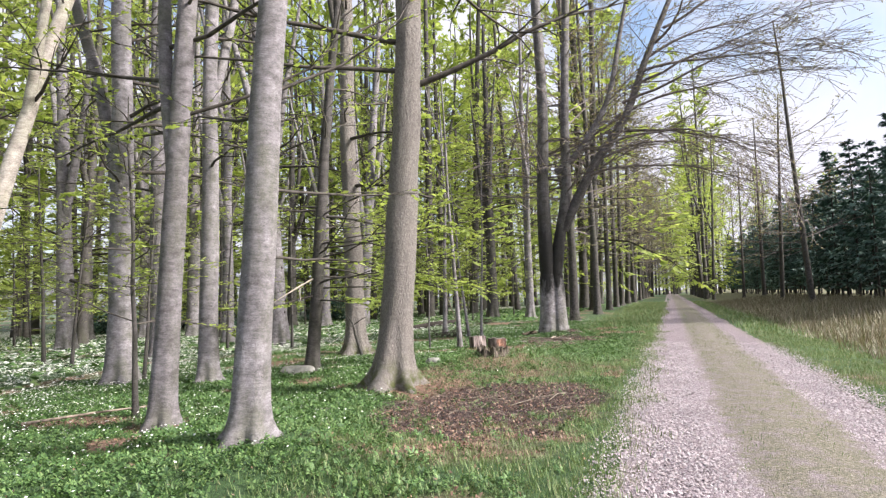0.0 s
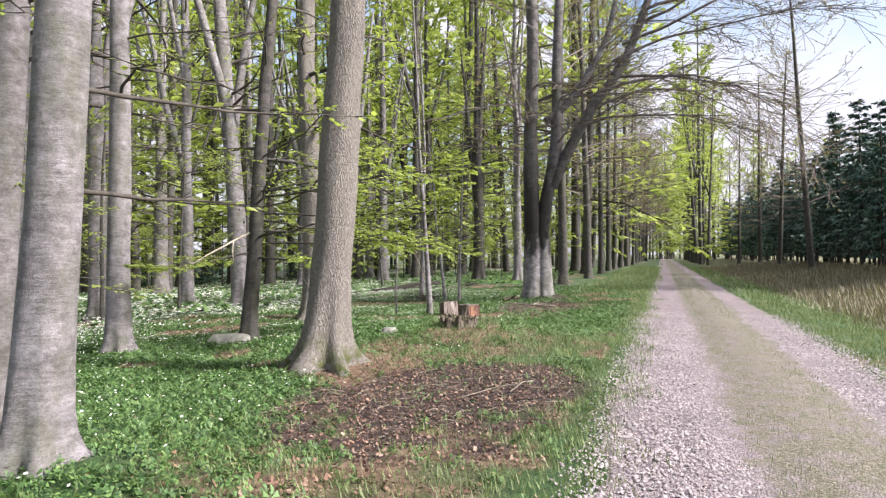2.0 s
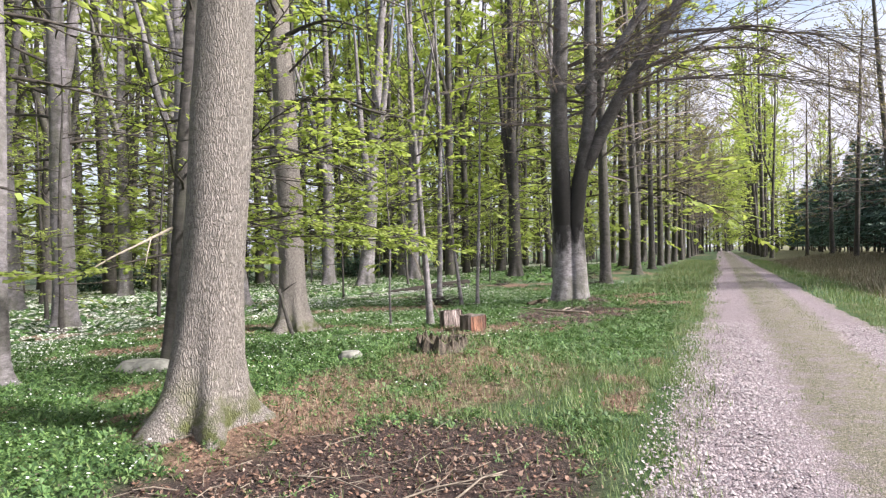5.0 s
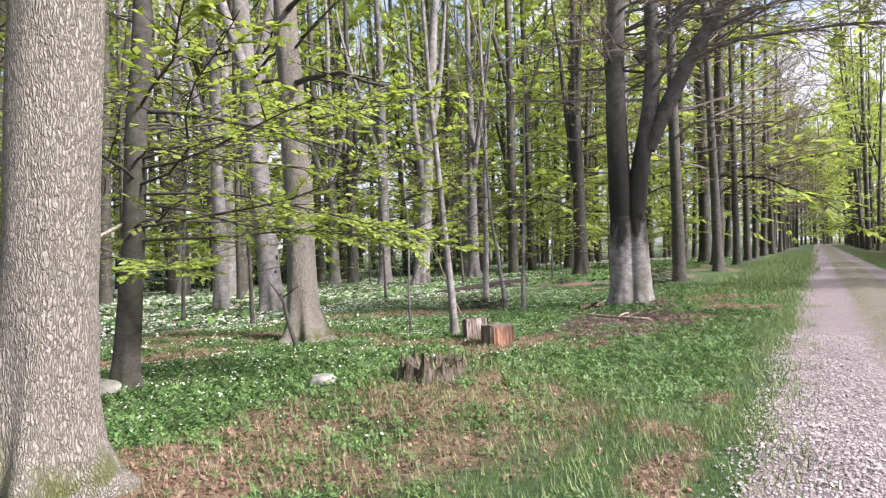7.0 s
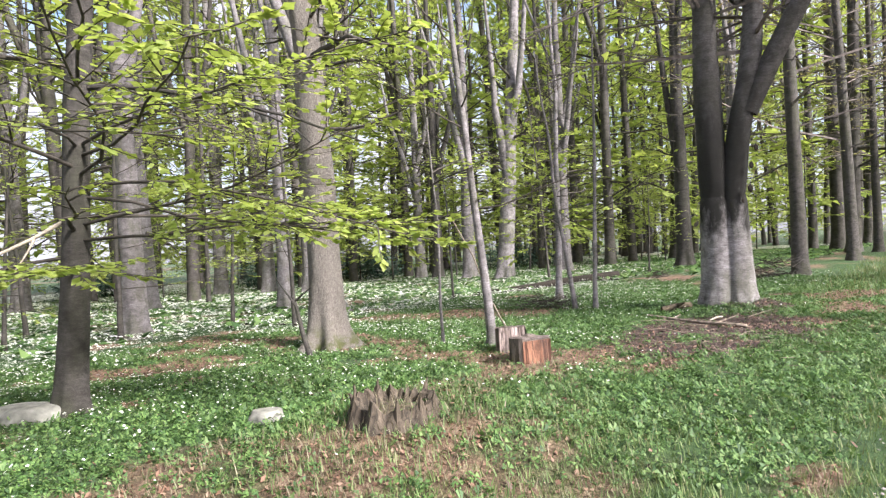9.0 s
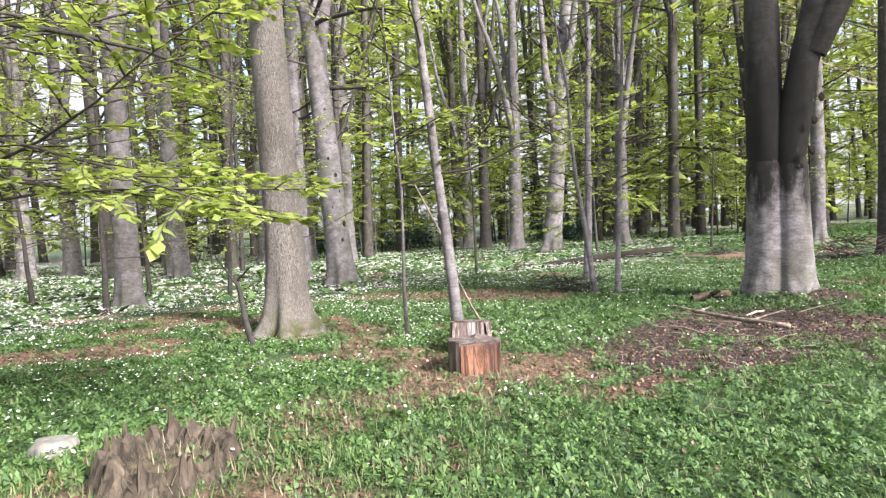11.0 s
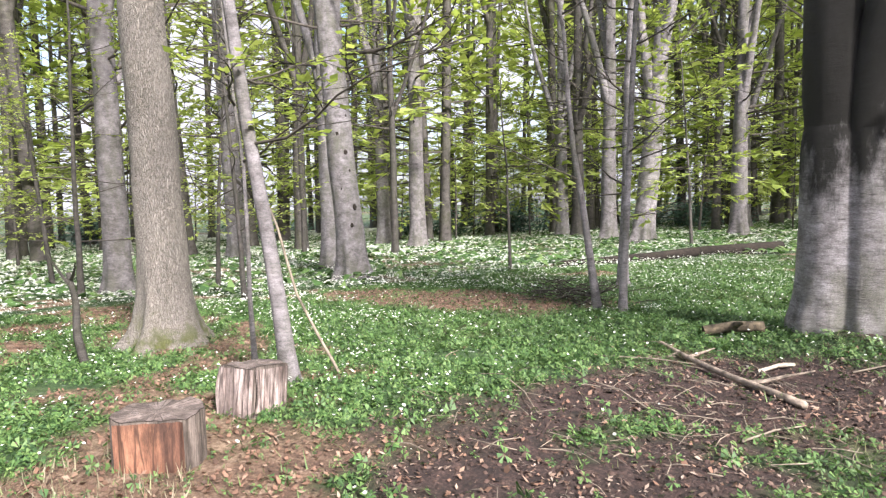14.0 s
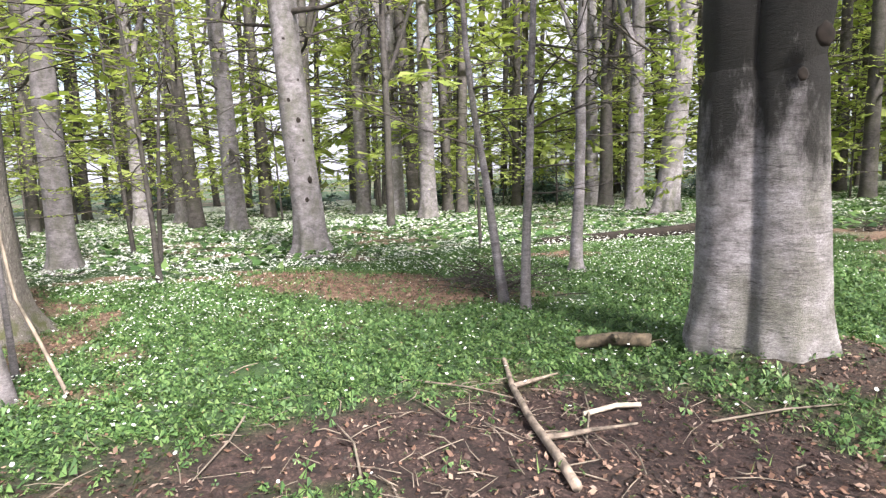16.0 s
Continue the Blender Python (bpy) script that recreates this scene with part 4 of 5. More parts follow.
# ---- the spruce stand across the road ----
def spruce(seed, top, label):
    rnd2 = random.Random(seed)
    base = tagged(new("spruce_tree"), label, "tree", "spruces of the stand")
    t = Shape()
    t.tube([(0, 0, -0.1), (0, 0, 0.4), (0.03, 0, top * 0.4), (0, 0.03, top * 0.75), (0, 0, top)], [0.17, 0.13, 0.10, 0.06, 0.01], 8)
    mesh_object("trunk", t.v, t.f, DARKBEECH, base, smooth=True)
    br, nd = Shape(), Shape()
    z = 1.6
    while z < top - 0.2:
        f = z / top
        length = 2.3 * (1 - f) ** 0.75 + 0.25
        for k in range(5):
            a = rnd2.uniform(0, 6.28)
            d = Vector((math.cos(a), math.sin(a), 0.15 if f > 0.7 else -0.15))
            line = wander((0, 0, z + rnd2.uniform(-0.15, 0.15)), d, length * rnd2.uniform(0.7, 1.15), 5, 0.08, rnd2, 0.03)
            br.tube([line[0], line[2], line[4]], [0.02, 0.012, 0.004], 3, cap=False)
            if z < 2.6 and rnd2.random() < 0.7:
                continue
            for q in range(1, 5):
                for w in range(4):
                    p = line[q - 1].lerp(line[q], rnd2.random())
                    dd = Matrix.Rotation(rnd2.choice((-1, 1)) * rnd2.uniform(0.3, 1.0), 3, 'Z') @ (line[q] - line[q - 1]).normalized()
                    dd.z -= rnd2.uniform(0.1, 0.7)
                    nd.tuft(p, dd, 0.55 * rnd2.uniform(0.6, 1.2), rnd2)
        z += 0.46 + 0.1 * rnd2.random()
    mesh_object("crown", br.v, br.f, TWIG, base)["kind"] = "stuff"
    mesh_object("needles", nd.v, nd.f, NEEDLE, base)["kind"] = "stuff"
    return base


SPRUCES = [spruce(90, 15, "dark green spruce with bare lower trunk at the stand's edge"), spruce(91, 12, "dark green spruce with bare lower trunk at the stand's edge")]
k = 0
for row in range(5):
    for i in range(44):
        s, u = -12.5 - 2.4 * row + rnd.uniform(-0.6, 0.6), 29 + 2.7 * i + rnd.uniform(-0.7, 0.7)
        if row > 2 and u > 85:
            continue
        x, y = xy(s, u)
        m = pose(x, y, hz(x, y) - 0.05, 0, 0, rnd.uniform(0, 360)) @ Matrix.Scale(rnd.uniform(0.6, 0.92), 4)
        if k < 2:
            SPRUCES[k].matrix_basis = m
        else:
            copy_thing(SPRUCES[rnd.randrange(2)], m)
        k += 1


# ---- log seats, stump, stone, fallen wood ----
def log_block(name, label, r, h, seed, cuts, face_mat):
    """A split log standing on end: bark, sawn top and split faces. cuts: local x and -y limits, in radii."""
    base = tagged(new(name), label, "log")
    n = 40
    rows = [-0.04, 0.03, h * 0.3, h * 0.6, h * 0.85, h]
    verts, top = [], []
    for z in rows:
        for j in range(n):
            a = 2 * math.pi * j / n
            rr = r * (1 + 0.07 * noise.noise((math.cos(a) * 1.5 + seed, math.sin(a) * 1.5, z * 1.2)) + 0.02 * math.sin(13 * a + seed))
            px, py = math.cos(a) * rr, math.sin(a) * rr
            px = min(px, cuts[0] * r)
            if cuts[1]:
                py = max(py, -cuts[1] * r)
            zz = z + (0.03 * noise.noise((px * 7, py * 7, seed)) + 0.012 * noise.noise((px * 30, py * 30, seed)) if z == h else 0)
            verts.append((px, py, zz))
            if z == h:
                top.append((px * 0.99, py * 0.99, zz + 0.003))
    faces = [(k * n + j, k * n + (j + 1) % n, (k + 1) * n + (j + 1) % n, (k + 1) * n + j) for k in range(len(rows) - 1) for j in range(n)]
    mesh_object("bark", verts, faces, LOGBARK, base)
    mesh_object("sawn_top", [(0, 0, h + 0.006)] + top, [(0, 1 + j, 1 + (j + 1) % n) for j in range(n)], CUTWOOD, base, "weathered grey sawn end")

    def split(normal_x):
        lim = cuts[0] if normal_x else cuts[1]
        half = r * math.sqrt(max(0.05, 1 - lim * lim)) * 0.97
        lo, hi = -half, half
        if cuts[1] and normal_x:
            lo = -cuts[1] * r
        if cuts[1] and not normal_x:
            hi = cuts[0] * r
        vs, fs, m = [], [], 14
        for i in range(m + 1):
            for k in range(7):
                w, z = lo + (hi - lo) * i / m, -0.03 + (h + 0.02) * k / 6
                d = lim * r + 0.005 + 0.035 * abs(noise.noise((w * 13, z * 2.6, seed + 5))) + 0.012 * noise.noise((w * 40, z * 5, seed)) + 0.02 * (1 - z / h) * (1 - (2 * i / m - 1) ** 2)
                vs.append((d, w, z) if normal_x else (w, -d, z))
        for i in range(m):
            for k in range(6):
                q = i * 7 + k
                fs.append((q, q + 7, q + 8, q + 1) if normal_x else (q, q + 7, q + 8, q + 1))
        mesh_object("split_face", vs, fs, face_mat, base, smooth=False)
    split(True)
    if cuts[1]:
        split(False)
    return base


ob = log_block("log_seat", "upright log seat with split reddish-brown wood face", 0.235, 0.28, 3, (0.6, 0), REDWOOD)
ob.matrix_basis = pose(1.36, 14.72, hz(1.36, 14.72), 0, 0, -42)
ob = log_block("log_seat", "upright log seat with pale grey weathered split sides", 0.23, 0.32, 9, (0.72, 0.68), SPLITWOOD)
ob.matrix_basis = pose(0.92, 15.52, hz(0.92, 15.52), -8, -2, 14)


def stump(x, y):
    """A low hollow stump: a jagged wall round a rotten core."""
    base = tagged(new("tree_stump"), "low rotten tree stump with jagged rim and hollow core", "stump")
    rnd2 = random.Random(12)
    n = 64
    rim = [0.10 + 0.07 * noise.noise((math.cos(6.283 * j / n) * 2.5, math.sin(6.283 * j / n) * 2.5, 4.1)) + rnd2.uniform(-0.025, 0.035) for j in range(n)]
    rows = [(0.34, lambda j: -0.1), (0.30, lambda j: 0.0), (0.265, lambda j: rim[j] * 0.6), (0.25, lambda j: rim[j]), (0.205, lambda j: rim[j] - 0.02), (0.17, lambda j: 0.045)]
    verts = []
    for r, zf in rows:
        for j in range(n):
            a = 6.283 * j / n
            rr = r * (1 + 0.16 * noise.noise((math.cos(a) * 2, math.sin(a) * 2, 1.7)) + 0.05 * math.sin(11 * a) + rnd2.uniform(-0.03, 0.03))
            verts.append((math.cos(a) * rr, math.sin(a) * rr, zf(j)))
    faces = [(k * n + j, k * n + (j + 1) % n, (k + 1) * n + (j + 1) % n, (k + 1) * n + j) for k in range(len(rows) - 1) for j in range(n)]
    mesh_object("wood_wall", verts, faces, STUMPWOOD, base)
    core = [(0, 0, 0.05)] + verts[5 * n:]
    mesh_object("rotten_core", core, [(0, 1 + j, 1 + (j + 1) % n) for j in range(n)], ROTTEN, base, "dark crumbling core")
    for k in range(9):
        a = rnd2.uniform(0, 6.28)
        p = Vector((math.cos(a) * 0.25, math.sin(a) * 0.25, 0.0))
        t = Shape()
        t.tube([p, p + Vector((0, 0, 0.09)), p * rnd2.uniform(0.9, 1.15) + Vector((0, 0, rnd2.uniform(0.13, 0.2)))], [0.03, 0.022, 0.004], 5)
        mesh_object("splinter", t.v, t.f, STUMPWOOD, base)
    return place(base, x, y, 0, 1.2)


stump(1.12, 11.85)


def boulder(x, y, sx, sy, sz, seed, label):
    bm = bmesh.new()
    bmesh.ops.create_icosphere(bm, subdivisions=4, radius=1)
    for v in bm.verts:
        n = noise.noise(v.co * 1.3 + Vector((seed, 0, 0))) * 0.25 + noise.noise(v.co * 4 + Vector((seed, 3, 0))) * 0.06
        v.co *= 1 + n
        v.co = Vector((v.co.x * sx, v.co.y * sy, max(-0.4, min(v.co.z, 0.7)) * sz))
    me = bpy.data.meshes.new("field_stone")
    bm.to_mesh(me)
    bm.free()
    me.polygons.foreach_set("use_smooth", np.ones(len(me.polygons), bool))
    me.materials.append(ROCK)
    ob = tagged(new("field_stone", me), label, "stone")
    ob.matrix_basis = pose(x, y, hz(x, y) + 0.02, 0, 0, 20)


boulder(-2.92, 11.72, 0.36, 0.24, 0.19, 4, "flat grey field stone at the foot of a tree")


def fallen(name, label, pts, r0, r1, mat, seg=8, sides=(), category="log"):
    """A log or stick lying on the ground, with its side branches."""
    base = tagged(new(name), label, category)
    line = [Vector((x, y, hz(x, y) + z)) for x, y, z in pts]
    full = []
    for a, b in zip(line, line[1:]):
        full += [a.lerp(b, q / 4) for q in range(4)]
    full.append(line[-1])
    m = len(full) - 1
    full = [p + Vector((noise.noise(p * 2.1), noise.noise(p * 2.1 + Vector((9, 0, 0))), 0)) * r0 * 0.8 for p in full]
    c = full[0].copy()
    t = Shape()
    t.tube([p - c for p in full], [r0 + (r1 - r0) * k / m for k in range(m + 1)], seg, 0, 0.15)
    mesh_object("stem", t.v, t.f, mat, base, smooth=True)
    for f, d, length in sides:
        p = full[int(f * m)] - c
        t = Shape()
        t.tube(wander(p, d, length, 5, 0.15, random.Random(int(f * 99)), 0), [r1 * 0.8 * (1 - 0.18 * k) for k in range(5)], 5)
        mesh_object("side_branch", t.v, t.f, mat, base)
    base.location = c
    return base


fallen("fallen_log", "dark rotten fallen trunk lying among anemones", [(-3.55, 26.4, 0.02), (-2.4, 28.3, 0.08), (-1.2, 30.4, 0.14), (0.1, 32.6, 0.18)], 0.10, 0.18, DARKWOOD, 12)
fallen("fallen_branch", "pale barkless branch lying on bare soil", [(2.32, 19.07, 0.03), (2.73, 18.71, 0.05), (3.21, 18.38, 0.05), (3.80, 17.97, 0.03)], 0.018, 0.027, DEADWOOD, 10,
       [(0.75, (0.5, 0.5, 0.15), 0.5), (0.4, (0.3, 0.6, 0.1), 0.35)], "branch")
fallen("leaning_stick", "pale dead stick leaning on a sapling", [(0.62, 16.5, 0.02), (0.46, 16.4, 0.35), (0.34, 16.3, 0.7), (0.15, 16.25, 1.3), (-0.15, 16.2, 1.9)], 0.014, 0.010, TWIGWOOD, 7, (), "branch")


fallen("broken_snag", "crooked dead sapling snag beside an oak", [(-2.14, 15.35, -0.03), (-2.24, 15.33, 0.3), (-2.36, 15.35, 0.62), (-2.42, 15.33, 0.95)], 0.045, 0.025, DARKBEECH, 9,
       [(0.85, (-0.2, -0.4, 0.6), 0.5), (0.95, (0.5, 0.1, 0.35), 0.4)], "snag")
fallen("wood_splinter", "pale split wood splinter lying on dark soil", [(3.30, 18.71, 0.03), (3.40, 18.89, 0.05), (3.50, 19.01, 0.04)], 0.02, 0.017, PALEWOOD, 4, (), "wood")
fallen("broken_branch", "short broken branch piece with red-brown bark", [(2.51, 19.70, 0.06), (2.75, 19.88, 0.09), (3.00, 19.99, 0.07)], 0.05, 0.055, ROTTEN, 10, [(0.5, (0.4, -0.5, 0.3), 0.3)], "branch")
for x, y, a, ln in ((2.12, 18.28, 0.4, 0.9), (3.51, 18.44, 2.2, 0.7), (3.89, 19.10, 0.9, 0.8), (2.99, 17.34, 2.8, 0.6), (3.64, 17.15, 1.1, 0.5), (1.89, 17.22, -0.7, 0.8), (1.13, 7.48, 0.5, 0.9), (0.57, 7.96, -0.4, 0.6), (1.64, 7.58, 0.9, 0.5)):
    fallen("stick", "thin dry stick lying on bare soil", [(x, y, 0.02), (x + math.cos(a) * ln * 0.5, y + math.sin(a) * ln * 0.5 + 0.04, 0.04), (x + math.cos(a) * ln, y + math.sin(a) * ln, 0.03)],
           0.008, 0.004, TWIGWOOD, 6, [(0.5, (math.cos(a + 0.7), math.sin(a + 0.7), 0.15), ln * 0.35)], "branch")
fallen("fallen_branch", "long thin branch lying among anemones", [(-5.29, 7.19, 0.05), (-4.62, 7.69, 0.08), (-4.08, 8.14, 0.06)], 0.02, 0.012, DEADWOOD, 7, [(0.5, (0.6, -0.4, 0.2), 0.6)], "branch")
fallen("fallen_branch", "dark dead branch lying on leaf litter", [(-7.43, 19.65, 0.05), (-6.65, 19.46, 0.08), (-5.88, 19.52, 0.05)], 0.035, 0.02, DARKWOOD, 8, [(0.4, (0.3, 0.6, 0.3), 0.5)], "branch")
boulder(-0.12, 11.91, 0.15, 0.11, 0.11, 8, "small pale stone half hidden in leaves")


def brushwood(x, y, wide, high, n, seed, label, mat):
    """A heap of thin crossing twigs."""
    rnd2 = random.Random(seed)
    base = tagged(new("brush_heap"), label, "brushwood")
    t = Shape()
    for _ in range(n):
        a = rnd2.uniform(0, 6.28)
        p = Vector((rnd2.gauss(0, wide * 0.4), rnd2.gauss(0, wide * 0.3), rnd2.random() ** 1.5 * high * 0.6))
        d = Vector((math.cos(a), math.sin(a), rnd2.uniform(-0.15, 0.6)))
        line = wander(p, d, rnd2.uniform(0.3, 0.8) * wide, 4, 0.25, rnd2, -0.03)
        t.tube([Vector((q.x, q.y, max(0.0, q.z))) for q in line], [0.008, 0.007, 0.005, 0.003], 3)
    mesh_object("brushwood", t.v, t.f, mat, base)["kind"] = "stuff"
    return place(base, x, y)


brushwood(-0.03, 21.35, 0.8, 0.45, 170, 4, "heap of thin dead brushwood at a sapling's foot", TWIG)
brushwood(1.75, 31.5, 0.5, 0.4, 140, 5, "small heap of reddish brushwood by the fallen trunk", TWIG)
brushwood(5.04, 28.13, 0.8, 0.9, 260, 6, "brown twiggy bush beside the avenue trees", TWIG)

dark_tree = [o for o in scene.objects if o.get("label", "").startswith("slender dark tree")][0]
t = Shape()
line = wander((0.24, 0.02, 2.02), (-0.85, -0.5, -0.3), 1.55, 7, 0.3, random.Random(8), 0.01)
t.tube(line, [0.024, 0.022, 0.019, 0.016, 0.013, 0.009, 0.005], 6)
t.tube(wander(line[2], (0.1, -0.5, -0.85), 0.55, 5, 0.2, random.Random(9)), [0.013, 0.011, 0.009, 0.007, 0.004], 5)
mesh_object("dead_bough", t.v, t.f, PALEWOOD, dark_tree, "bare pale dead bough", smooth=True)
t = Shape()
line = wander((0.24, 0.12, 3.3), (0.95, 0.25, 0.02), 3.0, 12, 0.14, random.Random(18), -0.035)
t.tube(line, [0.034 - 0.0024 * k for k in range(12)], 7)
t.tube(wander(line[6], (0.8, -0.1, -0.45), 1.1, 6, 0.15, random.Random(19)), [0.016, 0.014, 0.012, 0.009, 0.007, 0.004], 5)
mesh_object("bare_bough", t.v, t.f, DARKBEECH, dark_tree, "long bare dark bough", smooth=True)

def thicket(x, y, wide, high, n, seed, label):
    """A dense evergreen bush: stems and many small leaf tufts with a ragged outline."""
    rnd2 = random.Random(seed)
    base = tagged(new("evergreen_bush"), label, "bush")
    stems, tufts = Shape(), Shape()
    for _ in range(26):
        a = rnd2.uniform(0, 6.28)
        p = Vector((rnd2.gauss(0, wide * 0.3), rnd2.gauss(0, wide * 0.2), 0))
        line = wander(p, (math.cos(a) * 0.5, math.sin(a) * 0.5, 1), high * rnd2.uniform(0.6, 1.0), 5, 0.2, rnd2)
        stems.tube(line, [0.03, 0.025, 0.02, 0.014, 0.006], 4, cap=False)
        for _ in range(n // 26):
            q = line[rnd2.randrange(1, 5)] + Vector((rnd2.gauss(0, 0.35), rnd2.gauss(0, 0.35), rnd2.gauss(0, 0.25)))
            q.z = max(0.05, q.z)
            b = rnd2.uniform(0, 6.28)
            tufts.tuft(q, (math.cos(b), math.sin(b), -0.1), rnd2.uniform(0.2, 0.4), rnd2)
    mesh_object("stemwork", stems.v, stems.f, TWIG, base)["kind"] = "stuff"
    mesh_object("leafage", tufts.v, tufts.f, NEEDLE, base)["kind"] = "stuff"
    return place(base, x, y)


for k, (x, y, w) in enumerate(((-19.5, 46.5, 5.0), (-25.0, 43.0, 5.0), (-35.0, 36.0, 6.0), (-44.0, 28.0, 6.0), (-11.0, 55.0, 6.0))):
    thicket(x, y, w, 2.3, 2600, 300 + k, "dark evergreen thicket between the trunks of the wood")

# scars and knots on the pale beech and the forked beech
def knot(parent, x, y, z, ax, ay, size, name):
    bm = bmesh.new()
    bmesh.ops.create_icosphere(bm, subdivisions=2, radius=1)
    for v in bm.verts:
        v.co *= 1 + 0.25 * noise.noise(v.co * 2.3 + Vector((z, x, 0)))
        v.co = Vector((v.co.x * 0.3, v.co.y * 0.75, v.co.z)) * size
    me = bpy.data.meshes.new(name)
    bm.to_mesh(me)
    bm.free()
    me.polygons.foreach_set("use_smooth", np.ones(len(me.polygons), bool))
    me.materials.append(DARKWOOD)
    ob = new(name, me)
    ob.parent = parent
    ob.matrix_basis = pose(x, y, z, 0, 0, math.degrees(math.atan2(ay, ax)))


for ob in [o for o in scene.objects if o.get("label", "").startswith("pale silver beech")]:
    for k in range(9):
        z = 1.25 + 0.42 * k
        a = -0.45 + 0.5 * math.sin(k * 2.3)
        r = flare(z, 0.34, 22, 0.3) * 0.97
        knot(ob, PALE_LEAN[0] * z + r * math.cos(a), PALE_LEAN[1] * z + r * math.sin(a), z, math.cos(a), math.sin(a), 0.055 + 0.02 * math.sin(k * 1.7), "branch_scar")
for ob in [o for o in scene.objects if o.name == "forked_beech"]:
    for x, z, sz in ((0.30, 1.62, 0.06), (0.33, 1.95, 0.05), (0.20, 1.45, 0.035), (0.40, 2.2, 0.05), (0.05, 0.95, 0.03)):
        knot(ob, x * 0.985 + 0.10, -0.17 * x - 0.15, z, 0.55, -0.8, sz, "knot")


# ---- ground cover ----
def scatter(name, shape_v, shape_f, x, y, size, mat, label, category, tilt=0.3, lift=0.0, seed=1, kinds=None):
    """Many small copies of one shape, standing on the ground, joined into one mesh."""
    rg = np.random.default_rng(seed)
    n = len(x)
    sv = np.asarray(shape_v, float)
    sf = np.asarray(shape_f, int)
    a = rg.uniform(0, 2 * np.pi, n)
    tx, ty = rg.normal(0, tilt, n), rg.normal(0, tilt, n)
    v = sv[None, :, :] * np.asarray(size)[:, None, None]
    ca, sa = np.cos(a)[:, None], np.sin(a)[:, None]
    X = v[:, :, 0] * ca - v[:, :, 1] * sa
    Y = v[:, :, 0] * sa + v[:, :, 1] * ca
    Z = v[:, :, 2] + X * tx[:, None] + Y * ty[:, None]
    z0 = height(x, y) + lift
    X, Y, Z = X + x[:, None], Y + y[:, None], Z + z0[:, None]
    verts = np.stack([X, Y, Z], 2).reshape(-1, 3)
    faces = (sf[None, :, :] + (np.arange(n) * len(sv))[:, None, None]).reshape(-1, sf.shape[1])
    return tagged(mesh_object(name, verts, faces, mat), label, category, kind="stuff")


def spread(n, s0, s1, u0, u1, seed, keep):
    rg = np.random.default_rng(seed)
    s, u = rg.uniform(s0, s1, n), rg.uniform(u0, u1, n)
    x, y = xy(s, u)
    m = rg.uniform(0, 1, n) < keep(x, y, s, u)
    return x[m], y[m]


def carpet(x, y, s, u):
    """How thickly the anemones grow."""
    so, li, dr = zones(x, y)
    d = (1 - 0.95 * so) * (1 - 0.9 * li) * sstep(0.28, 0.42, fbm(x * 0.9, y * 0.9, 41) + 0.12)
    on = 1.1 * sstep(10.5, 13.5, u)
    edge = np.maximum(sstep(1.9 - on, 3.2 - on, s + 1.2 * (fbm(x, y, 43) - 0.5)), 0.9 * sstep(0.46, 0.55, fbm(x * 1.1, y * 1.1, 47)) * sstep(0.8, 1.2, s))
    return d * edge


PLANT_V, PLANT_F = [], []
for q in range(6):
    a = q * math.pi / 3 + (0.0, 0.35, -0.25, 0.2, -0.1, 0.4)[q]
    c, sn = math.cos(a), math.sin(a)
    k = len(PLANT_V)
    far_r, wide, dip = ((1.2, 0.25, 0.3), (0.85, 0.3, -0.1), (1.05, 0.2, 0.1), (1.25, 0.27, 0.4), (0.9, 0.24, -0.2), (1.1, 0.3, 0.2))[q]
    PLANT_V += [(0.12 * c, 0.12 * sn, 1.0), (far_r * c - wide * sn, far_r * sn + wide * c, 1.0 - dip), (far_r * c + wide * sn, far_r * sn - wide * c, 0.85 - dip * 0.6)]
    PLANT_F.append((k, k + 1, k + 2))
rg = np.random.default_rng(3)
x, y = spread(250000, 0.8, 12, 0.5, 29, 51, carpet)
scatter("anemone_plants", PLANT_V, PLANT_F, x, y, 0.014 + 0.026 * rg.uniform(0, 1, len(x)) ** 1.4, ANEM, "low green anemone leaves covering the wood floor", "plants", 0.6, seed=52)
x, y = spread(60000, 6, 48, -4, 62, 53, lambda x, y, s, u: carpet(x, y, s, u) * np.clip(np.hypot(x - 1, y - 5) / 40, 0.25, 1) * ~((s < 12) & (u > 0.5) & (u < 29)))
scatter("anemone_plants", [(-0.9, -0.5, 0.9), (0.9, -0.6, 1.1), (0.1, 0.9, 0.9), (0.0, 0.1, 1.3)], [(0, 1, 3), (1, 2, 3), (2, 0, 3)], x, y, rg.uniform(0.09, 0.15, len(x)), ANEM, "green anemone leaves spreading far into the wood", "plants", 0.3, seed=54)
FLOWER_V = [(0, 0, 0)] + [(math.cos(q * 1.0472) * (0.5 if q % 2 else 0.52), math.sin(q * 1.0472) * 0.5, 0.12) for q in range(6)]
FLOWER_F = [(0, q + 1, (q + 1) % 6 + 1) for q in range(6)]
PATCH = lambda x, y, s, u: carpet(x, y, s, u) * (0.3 + 0.7 * sstep(0.42, 0.62, fbm(x * 0.55, y * 0.55, 61))) * np.clip(0.14 + (s - 3) * 0.065, 0.08, 0.9) * sstep(2.4, 3.6, s)
x, y = spread(90000, 2, 14, 0.5, 31, 55, PATCH)
scatter("anemone_flowers", FLOWER_V, FLOWER_F, x, y, rg.uniform(0.014, 0.026, len(x)), PETAL, "small white anemone flowers above green leaves", "flowers", 0.35, 0.075, seed=56)
QUAD_V, QUAD_F = [(-0.7, -0.5, 0), (0.7, -0.5, 0.1), (0.0, 0.8, 0)], [(0, 1, 2)]
